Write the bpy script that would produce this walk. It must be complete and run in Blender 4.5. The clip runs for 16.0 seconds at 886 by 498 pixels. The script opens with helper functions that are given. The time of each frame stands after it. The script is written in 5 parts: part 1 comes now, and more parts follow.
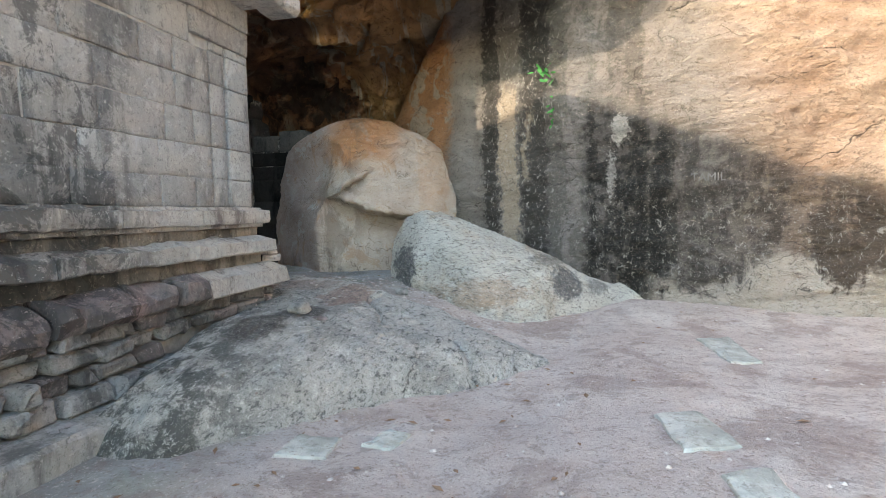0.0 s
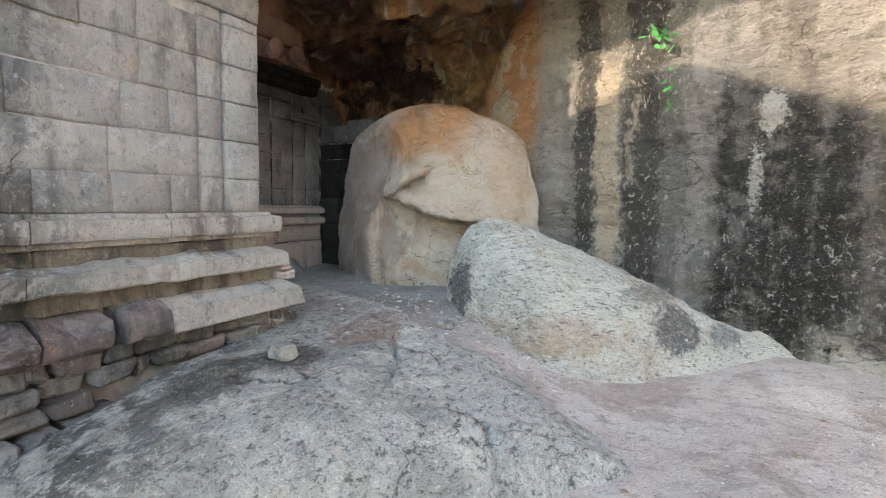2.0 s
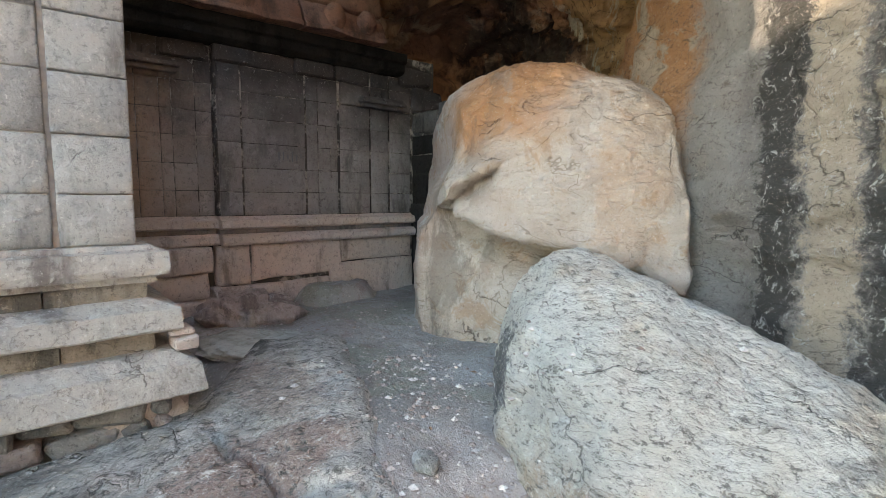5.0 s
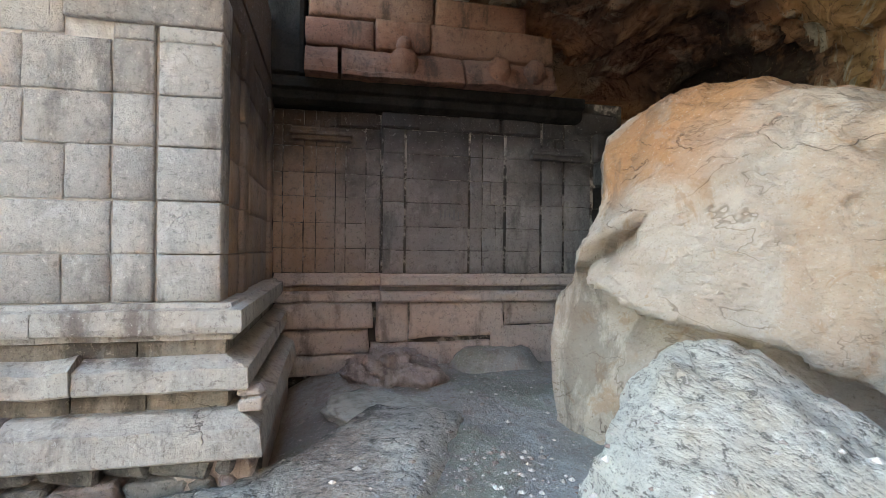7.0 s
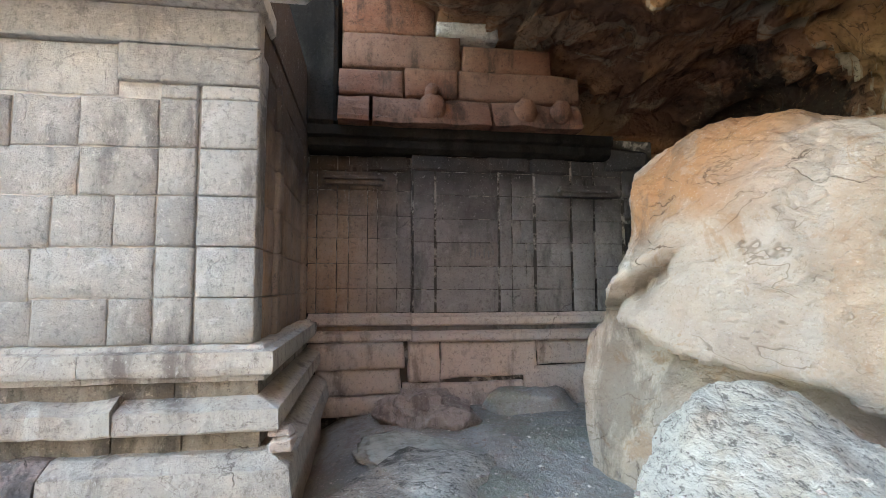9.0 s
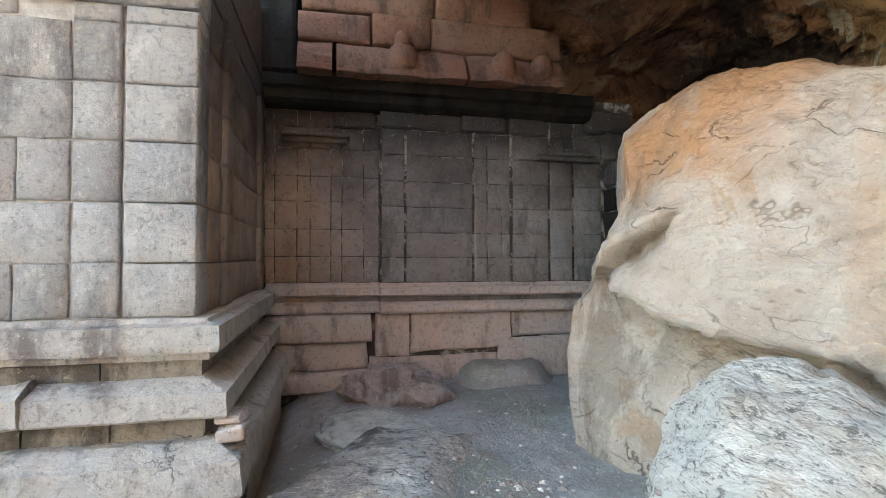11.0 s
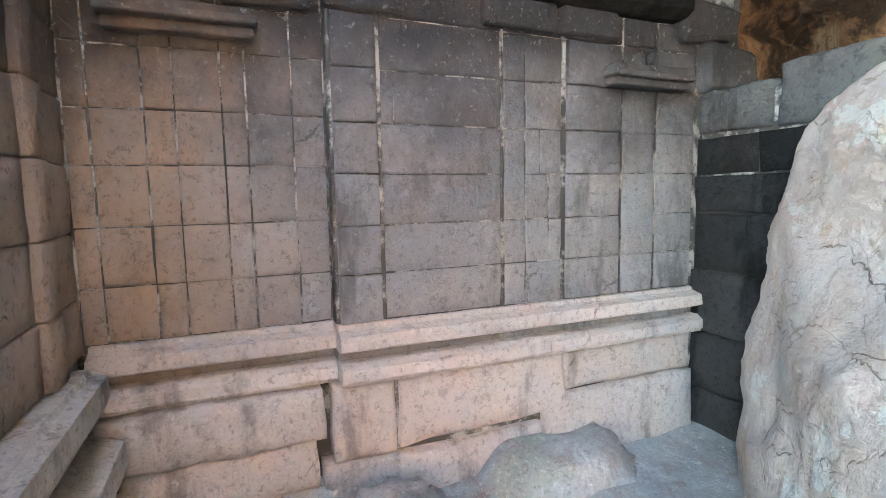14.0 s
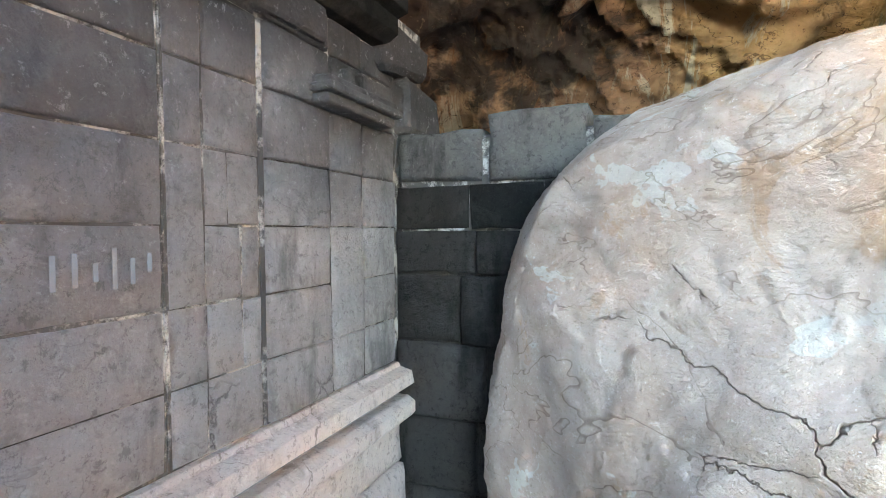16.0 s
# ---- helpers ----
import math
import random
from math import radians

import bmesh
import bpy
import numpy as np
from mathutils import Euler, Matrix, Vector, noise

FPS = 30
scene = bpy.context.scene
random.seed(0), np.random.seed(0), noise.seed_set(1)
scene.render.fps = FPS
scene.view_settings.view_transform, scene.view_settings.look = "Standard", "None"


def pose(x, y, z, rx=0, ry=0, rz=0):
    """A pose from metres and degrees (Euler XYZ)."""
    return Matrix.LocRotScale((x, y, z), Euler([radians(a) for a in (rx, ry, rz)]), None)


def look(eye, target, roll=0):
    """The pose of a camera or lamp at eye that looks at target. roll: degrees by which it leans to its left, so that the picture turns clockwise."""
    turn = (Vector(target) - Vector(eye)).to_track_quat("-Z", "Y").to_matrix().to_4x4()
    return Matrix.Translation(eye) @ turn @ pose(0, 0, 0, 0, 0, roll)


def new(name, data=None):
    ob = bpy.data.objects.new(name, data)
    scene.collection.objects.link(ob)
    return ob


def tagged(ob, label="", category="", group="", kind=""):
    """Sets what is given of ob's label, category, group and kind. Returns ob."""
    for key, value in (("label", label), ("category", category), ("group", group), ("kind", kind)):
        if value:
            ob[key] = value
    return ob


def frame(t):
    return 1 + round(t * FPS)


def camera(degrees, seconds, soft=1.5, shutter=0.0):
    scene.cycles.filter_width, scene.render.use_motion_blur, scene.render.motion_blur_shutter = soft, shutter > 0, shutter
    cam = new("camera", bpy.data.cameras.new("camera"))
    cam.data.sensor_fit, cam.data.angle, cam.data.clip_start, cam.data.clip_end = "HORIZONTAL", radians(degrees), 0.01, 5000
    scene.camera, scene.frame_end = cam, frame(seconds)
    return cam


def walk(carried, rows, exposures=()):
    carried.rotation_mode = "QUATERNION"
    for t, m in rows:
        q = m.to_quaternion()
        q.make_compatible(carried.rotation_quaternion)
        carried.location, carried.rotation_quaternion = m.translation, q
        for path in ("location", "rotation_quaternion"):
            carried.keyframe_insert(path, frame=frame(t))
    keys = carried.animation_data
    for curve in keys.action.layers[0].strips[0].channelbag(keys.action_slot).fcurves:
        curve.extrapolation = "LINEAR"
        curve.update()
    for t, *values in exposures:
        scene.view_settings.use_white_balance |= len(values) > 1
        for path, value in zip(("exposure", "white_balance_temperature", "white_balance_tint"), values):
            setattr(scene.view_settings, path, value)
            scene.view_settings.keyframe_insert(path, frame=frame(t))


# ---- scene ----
cam = camera(82.6, 16.0, 0.6)
PATH = [
    (0, (0.209, 0.174, 1.34), (-0.266, 2.111, 1.197), -0.8),
    (0.5, (0.385, 0.468, 1.462), (-0.239, 2.362, 1.311), 0.9),
    (1, (0.404, 0.742, 1.491), (-0.328, 2.59, 1.271), -0.2),
    (1.5, (0.315, 1.19, 1.487), (-0.481, 3.008, 1.238), -1.2),
    (2, (0.326, 1.677, 1.51), (-0.57, 3.456, 1.334), 1.0),
    (2.5, (0.306, 2.136, 1.559), (-0.654, 3.884, 1.406), 2.7),
    (3, (0.244, 2.617, 1.604), (-0.746, 4.347, 1.444), 1.4),
    (3.5, (0.204, 3.103, 1.645), (-0.873, 4.783, 1.501), 1.0),
    (4, (0.148, 3.509, 1.695), (-1.057, 5.099, 1.552), 1.5),
    (4.2, (0.142, 3.664, 1.681), (-1.127, 5.202, 1.529), 1.4),
    (6.3, (0.083, 5.052, 1.685), (-1.762, 5.814, 1.559), -0.1),
    (6.5, (0.049, 5.161, 1.665), (-1.832, 5.839, 1.594), 0.5),
    (7, (0.061, 5.285, 1.721), (-1.891, 5.719, 1.722), 0.6),
    (7.5, (0.071, 5.284, 1.749), (-1.907, 5.579, 1.809), -0.5),
    (8, (0.092, 5.356, 1.724), (-1.89, 5.603, 1.842), -0.4),
    (8.2, (0.107, 5.339, 1.731), (-1.872, 5.59, 1.867), -0.4),
    (10.3, (0.09, 5.331, 1.735), (-1.871, 5.712, 1.83), 0.8),
    (10.5, (0.033, 5.34, 1.713), (-1.928, 5.726, 1.785), 1.2),
    (11, (-0.265, 5.333, 1.701), (-2.217, 5.764, 1.738), 0.0),
    (11.5, (-0.597, 5.312, 1.748), (-2.547, 5.756, 1.742), -1.1),
    (12, (-1.044, 5.329, 1.753), (-3.004, 5.727, 1.746), -0.7),
    (12.5, (-1.409, 5.319, 1.971), (-3.37, 5.711, 1.941), 0.0),
    (13, (-1.886, 5.283, 2.021), (-3.821, 5.773, 1.891), -0.7),
    (13.5, (-2.287, 5.3, 2.065), (-4.182, 5.911, 1.877), -1.7),
    (14, (-2.737, 5.354, 2.098), (-4.578, 6.108, 1.889), -1.1),
    (14.5, (-3.175, 5.385, 2.086), (-4.853, 6.461, 1.926), -0.9),
    (15, (-3.487, 5.434, 2.169), (-4.918, 6.825, 2.038), -1.7),
    (15.5, (-3.762, 5.549, 2.188), (-4.896, 7.193, 2.073), -1.4),
    (16, (-3.907, 5.683, 2.184), (-4.676, 7.529, 2.119), -0.5),
]
EXPOSURES = [(0.0, 3.3, 7300, 7), (2.0, 3.55, 7600, 8), (4.2, 3.85, 7600, 8), (8.2, 4.3, 7400, 7), (10.3, 4.35, 7500, 8), (12.0, 4.65, 7300, 8), (13.0, 5.7, 7200, 8), (14.5, 6.12, 6900, 5), (16.0, 6.08, 7000, 6)]
walk(cam, [(t, look(eye, target, roll)) for t, eye, target, roll in PATH], EXPOSURES)

# ---- world, sun, exposure ----
SUN_DIR = Vector((1.0, 0.85, -0.40)).normalized()
world = bpy.data.worlds.new("world")
scene.world = world
world.use_nodes = True
wn = world.node_tree.nodes
sky = wn.new("ShaderNodeTexSky")
sky.sky_type, sky.sun_disc = "NISHITA", False
sky.sun_elevation = math.asin(-SUN_DIR.z)
sky.sun_rotation = math.atan2(-SUN_DIR.x, -SUN_DIR.y)
sky.dust_density, sky.air_density = 1.0, 1.0
wn["Background"].inputs["Strength"].default_value = 0.15
world.node_tree.links.new(sky.outputs["Color"], wn["Background"].inputs["Color"])
sun = new("sun", bpy.data.lights.new("sun", "SUN"))
sun.data.energy, sun.data.angle, sun.data.color = 0.85, radians(0.8), (1.0, 0.88, 0.77)
sun.matrix_world = look((-20, -20, 12), Vector((-20, -20, 12)) + SUN_DIR)


# ---- material helpers ----
def ss(a, b, v):
    """Smooth step from 0 at a to 1 at b."""
    u = min(1.0, max(0.0, (v - a) / (b - a)))
    return u * u * (3 - 2 * u)


class Graph:
    """A small builder of node materials in world coordinates."""

    def __init__(self, name, rough=0.9):
        self.mat = bpy.data.materials.new(name)
        self.mat.use_nodes = True
        self.tree = self.mat.node_tree
        self.bsdf = self.tree.nodes["Principled BSDF"]
        self.bsdf.inputs["Roughness"].default_value = rough
        self.bsdf.inputs["Specular IOR Level"].default_value = 0.25
        self.pos = self.tree.nodes.new("ShaderNodeNewGeometry").outputs["Position"]

    def node(self, kind, **sockets):
        n = self.tree.nodes.new(kind)
        for key, value in sockets.items():
            s = n.inputs[key.replace("_", " ")]
            if isinstance(value, bpy.types.NodeSocket):
                self.tree.links.new(value, s)
            else:
                s.default_value = value
        return n

    def link(self, a, b):
        self.tree.links.new(a, b)

    def noise(self, scale, detail=5.0, rough=0.6, stretch=None, distort=0.0, shift=0.0):
        vec = self.pos
        if stretch or shift:
            m = self.node("ShaderNodeMapping", Vector=self.pos)
            m.inputs["Scale"].default_value = stretch or (1, 1, 1)
            m.inputs["Location"].default_value = (shift, shift * 1.7, shift * 0.6)
            vec = m.outputs[0]
        return self.node("ShaderNodeTexNoise", Vector=vec, Scale=scale, Detail=detail, Roughness=rough, Distortion=distort).outputs["Fac"]

    def step(self, value, a, b):
        n = self.node("ShaderNodeMapRange", Value=value)
        n.interpolation_type = "SMOOTHSTEP"
        n.inputs["From Min"].default_value, n.inputs["From Max"].default_value = a, b
        return n.outputs[0]

    def math(self, op, a, b=0.0):
        n = self.tree.nodes.new("ShaderNodeMath")
        n.operation = op
        n.use_clamp = op in ("MULTIPLY_ADD",)
        for i, v in enumerate((a, b)):
            if isinstance(v, bpy.types.NodeSocket):
                self.link(v, n.inputs[i])
            else:
                n.inputs[i].default_value = v
        return n.outputs[0]

    def mix(self, fac, a, b, blend="MIX"):
        n = self.tree.nodes.new("ShaderNodeMix")
        n.data_type, n.blend_type = "RGBA", blend
        for i, v in ((0, fac), (6, a), (7, b)):
            if isinstance(v, bpy.types.NodeSocket):
                self.link(v, n.inputs[i])
            elif i == 0:
                n.inputs[i].default_value = v
            else:
                n.inputs[i].default_value = (*v, 1)
        return n.outputs[2]

    def axis(self, i):
        return self.node("ShaderNodeSeparateXYZ", Vector=self.pos).outputs[i]

    def random(self):
        return self.tree.nodes.new("ShaderNodeObjectInfo").outputs["Random"]

    def finish(self, colour, height=None, strength=0.5, distance=0.02):
        self.link(colour, self.bsdf.inputs["Base Color"])
        if height is not None:
            b = self.node("ShaderNodeBump", Height=height, Strength=strength, Distance=distance)
            self.link(b.outputs[0], self.bsdf.inputs["Normal"])
        return self.mat


def granite_grain(g, colour, amount=0.25, pale=(0.75, 0.73, 0.68)):
    """Speckle of fine crystals."""
    fine = g.noise(90, 3, 0.7)
    dark = g.step(fine, 0.56, 0.68)
    light = g.step(fine, 0.44, 0.34)
    colour = g.mix(g.math("MULTIPLY", dark, amount), colour, (0.05, 0.05, 0.05))
    return g.mix(g.math("MULTIPLY", light, amount * 0.8), colour, pale), fine


def crack_lines(g, scale, width, stretch=None, shift=0.0, cut=0.5):
    """Angular fracture lines that come and go."""
    m = g.node("ShaderNodeMapping", Vector=g.pos)
    m.inputs["Scale"].default_value = stretch or (1, 1, 1)
    m.inputs["Location"].default_value = (shift, shift * 1.7, shift * 0.6)
    wob = g.node("ShaderNodeTexNoise", Vector=g.pos, Scale=scale * 2.5, Detail=5.0, Roughness=0.6).outputs["Color"]
    mixv = g.tree.nodes.new("ShaderNodeMix")
    mixv.data_type, mixv.blend_type = "RGBA", "LINEAR_LIGHT"
    mixv.inputs[0].default_value = 0.22 / scale
    g.link(m.outputs[0], mixv.inputs[6])
    g.link(wob, mixv.inputs[7])
    v = g.tree.nodes.new("ShaderNodeTexVoronoi")
    v.feature = "DISTANCE_TO_EDGE"
    v.inputs["Scale"].default_value = scale
    g.link(mixv.outputs[2], v.inputs["Vector"])
    line = g.step(v.outputs["Distance"], width, 0.0)
    return g.math("MULTIPLY", line, g.step(g.noise(scale * 1.1, 3, 0.6, None, 0, shift + 3.3), cut, cut + 0.08))


def flakes(g, scale, steps, stretch=None, shift=0.0, cut=0.5):
    """Onion-skin scales of weathering rock: a height that climbs and breaks off, and the dark line along each break."""
    n = g.noise(scale, 5, 0.55, stretch, 0.5, shift)
    f = g.math("FRACT", g.math("MULTIPLY", n, steps))
    here = g.step(g.noise(scale * 1.3, 3, 0.6, None, 0, shift + 5.1), cut, cut + 0.07)
    return g.math("MULTIPLY", f, here), g.math("MULTIPLY", g.step(f, 0.09, 0.01), here)


def spot(g, centre, size, ragged=0.7, scale=5.0):
    """One stain with a ragged outline round a place on the rock."""
    m = g.node("ShaderNodeMapping", Vector=g.pos)
    m.inputs["Scale"].default_value = [1 / v for v in size]
    m.inputs["Location"].default_value = [-c / v for c, v in zip(centre, size)]
    d = g.node("ShaderNodeVectorMath", Vector=m.outputs[0])
    d.operation = "LENGTH"
    rag = g.math("MULTIPLY", g.math("SUBTRACT", g.noise(scale * 1.6, 9, 0.8), 0.5), ragged * 3.2)
    broken = g.math("ADD", g.math("MULTIPLY", g.step(g.noise(28, 5, 0.8, None, 0.4, 3.0), 0.62, 0.48), 0.4), 0.6)
    return g.math("MULTIPLY", g.step(g.math("ADD", d.outputs["Value"], rag), 1.2, 0.8), broken)


def band(g, v, a, b, soft):
    return g.math("MULTIPLY", g.step(v, a - soft, a + soft), g.step(v, b + soft, b - soft))


def speckle(g, col, scale, low, high, dark, light, amount, stretch=None, shift=0.0):
    """Crisp dark and light flecks of one grain size."""
    n = g.noise(scale, 6, 0.82, stretch, 0.3, shift)
    amount = min(0.9, amount * 1.3)
    col = g.mix(g.math("MULTIPLY", g.step(n, high, high + 0.06), amount), col, dark)
    return g.mix(g.math("MULTIPLY", g.step(n, low, low - 0.06), amount), col, light), n


def masonry(name, tint_a, tint_b, dirt, dirt_cut=0.60, vary=0.25, lichen=0.25, soot=None):
    g = Graph(name)
    big = g.noise(1.6, 4, 0.6)
    col = g.mix(g.step(big, 0.35, 0.65), tint_a, tint_b)
    rnd = g.random()
    col = g.mix(g.math("MULTIPLY", rnd, vary), col, (0.17, 0.155, 0.15))
    col, fine = granite_grain(g, col, 0.16, tuple(min(0.75, c * 1.9 + 0.03) for c in tint_b))
    streak = g.noise(2.3, 6, 0.65, (1.6, 1.6, 0.45))
    col = g.mix(g.math("MULTIPLY", g.step(streak, dirt_cut - 0.1, dirt_cut + 0.06), 0.75), col, dirt)
    mid = g.noise(9, 6, 0.7)
    col = g.mix(g.math("MULTIPLY", g.step(mid, 0.55, 0.68), 0.38), col, dirt)
    pale = g.noise(5, 5, 0.7, None, 0.6, 13.0)
    col = g.mix(g.math("MULTIPLY", g.step(pale, 0.57, 0.63), lichen), col, tuple(min(0.62, c * 2.2 + 0.04) for c in tint_b))
    if soot:
        col = soot(g, col)
    smut = g.noise(3.4, 8, 0.78, (1, 1, 0.7), 0.4, 19.0)
    col = g.mix(g.math("MULTIPLY", g.step(smut, 0.54, 0.64), 0.28), col, dirt)
    col, pits = speckle(g, col, 26, 0.42, 0.55, dirt, tuple(min(0.8, c * 1.3) for c in tint_b), 0.40, None, 2.0)
    cr = crack_lines(g, 1.7, 0.010, None, 1.0, 0.56)
    col = g.mix(g.math("MULTIPLY", cr, 0.7), col, dirt)
    scale_h, scale_line = flakes(g, 2.6, 7, None, 4.0, 0.50)
    col = g.mix(g.math("MULTIPLY", scale_line, 0.35), col, dirt)
    h = g.math("ADD", g.math("MULTIPLY", mid, 1.0), g.math("MULTIPLY", pits, -0.8))
    h = g.math("ADD", h, g.math("MULTIPLY", scale_h, 0.16))
    h = g.math("SUBTRACT", h, g.math("MULTIPLY", cr, 0.5))
    return g.finish(col, h, 1.0, 0.045)


def black_streaks(g, col):
    """Rain-washed black tongues and algae on the old street front."""
    y, z = g.axis(1), g.axis(2)
    run = g.noise(1.1, 6, 0.7, (1, 1.7, 0.35), 0.4, 4.0)
    zone = g.step(g.math("ADD", y, g.math("MULTIPLY", z, 0.35)), 4.15, 3.1)
    fac = g.math("MULTIPLY", g.step(g.math("ADD", run, g.math("MULTIPLY", g.step(z, 2.0, 0.8), 0.09)), 0.47, 0.55), g.math("ADD", g.math("MULTIPLY", zone, 0.46), 0.06))
    col = g.mix(fac, col, (0.035, 0.04, 0.042))
    crust = g.math("ADD", g.noise(4.5, 8, 0.8, (1, 1, 0.8), 0.5, 23.0), g.math("MULTIPLY", g.step(z, 2.0, 1.2), 0.06))
    fac = g.math("MULTIPLY", g.step(crust, 0.52, 0.58), g.math("ADD", g.math("MULTIPLY", g.step(y, 3.6, 2.8), 0.52), 0.08))
    col = g.mix(fac, col, (0.03, 0.036, 0.038))
    return g.mix(g.math("MULTIPLY", spot(g, (-2.9, 3.05, 2.6), (0.4, 0.10, 0.75), 0.5, 3.0), 0.55), col, (0.11, 0.12, 0.13))


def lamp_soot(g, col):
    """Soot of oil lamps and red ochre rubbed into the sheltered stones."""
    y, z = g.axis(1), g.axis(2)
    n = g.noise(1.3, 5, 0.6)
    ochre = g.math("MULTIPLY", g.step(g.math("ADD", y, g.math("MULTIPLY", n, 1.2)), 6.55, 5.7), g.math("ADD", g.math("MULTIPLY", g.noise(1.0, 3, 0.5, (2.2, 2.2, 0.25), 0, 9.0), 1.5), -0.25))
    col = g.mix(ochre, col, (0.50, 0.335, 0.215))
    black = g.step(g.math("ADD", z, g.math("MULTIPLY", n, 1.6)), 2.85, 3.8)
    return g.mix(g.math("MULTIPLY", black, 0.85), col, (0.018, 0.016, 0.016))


front_stone = masonry("weathered grey granite", (0.50, 0.50, 0.49), (0.60, 0.585, 0.555), (0.17, 0.17, 0.17), 0.60, 0.38, 0.50, black_streaks)
ledge_stone = masonry("pale worn granite", (0.60, 0.58, 0.54), (0.68, 0.635, 0.58), (0.16, 0.13, 0.125), 0.63, 0.20, 0.25, black_streaks)
pink_stone = masonry("rough pink granite", (0.50, 0.365, 0.35), (0.45, 0.39, 0.375), (0.09, 0.092, 0.092), 0.58, 0.3, 0.2, black_streaks)
pink_rock = masonry("reddish bedrock", (0.54, 0.43, 0.40), (0.48, 0.43, 0.40), (0.16, 0.13, 0.12), 0.58, 0.2, 0.2)
plinth_mat = masonry("pale plinth granite", (0.44, 0.43, 0.40), (0.50, 0.48, 0.44), (0.12, 0.12, 0.115), 0.56, 0.2, 0.3)
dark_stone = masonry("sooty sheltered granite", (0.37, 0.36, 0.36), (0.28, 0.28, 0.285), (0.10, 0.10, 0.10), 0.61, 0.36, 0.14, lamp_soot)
red_stone = masonry("ochre-washed granite", (0.21, 0.085, 0.048), (0.26, 0.135, 0.085), (0.05, 0.033, 0.027), 0.60, 0.25, 0.06)
neck_mat = masonry("stained buff granite", (0.38, 0.32, 0.255), (0.44, 0.39, 0.33), (0.06, 0.055, 0.05), 0.56, 0.35, 0.15, black_streaks)
grimy_stone = masonry("grimy footing granite", (0.24, 0.245, 0.245), (0.38, 0.37, 0.355), (0.045, 0.048, 0.05), 0.56, 0.5, 0.2)
low_stone = masonry("dusty reddish granite", (0.72, 0.61, 0.55), (0.66, 0.58, 0.535), (0.20, 0.165, 0.145), 0.64, 0.25, 0.2)
black_stone = masonry("near-black rubble", (0.014, 0.014, 0.0135), (0.026, 0.026, 0.024), (0.010, 0.010, 0.010), 0.62, 0.3, 0.10)
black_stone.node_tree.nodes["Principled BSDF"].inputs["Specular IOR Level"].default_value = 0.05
rubble_grey = masonry("dark grey rubble granite", (0.09, 0.09, 0.09), (0.15, 0.148, 0.14), (0.03, 0.03, 0.03), 0.58, 0.4, 0.15)
mortar_g = Graph("grey joint mortar", 0.95)
mortar = mortar_g.finish(mortar_g.mix(mortar_g.noise(14), (0.14, 0.135, 0.13), (0.56, 0.54, 0.50)), mortar_g.noise(40), 0.5)


joint_g = Graph("shaded groove with pale dust", 0.95)
groove_shade = joint_g.finish(joint_g.mix(joint_g.step(joint_g.noise(5, 6, 0.75), 0.48, 0.60), (0.04, 0.04, 0.04), (0.26, 0.25, 0.24)), joint_g.noise(40), 0.5)
pale_g = Graph("pale lime mortar", 0.95)
pale_mortar = pale_g.finish(pale_g.mix(pale_g.step(pale_g.noise(5, 7, 0.78), 0.47, 0.60), (0.06, 0.057, 0.054), (0.34, 0.325, 0.30)), pale_g.noise(40), 0.5)


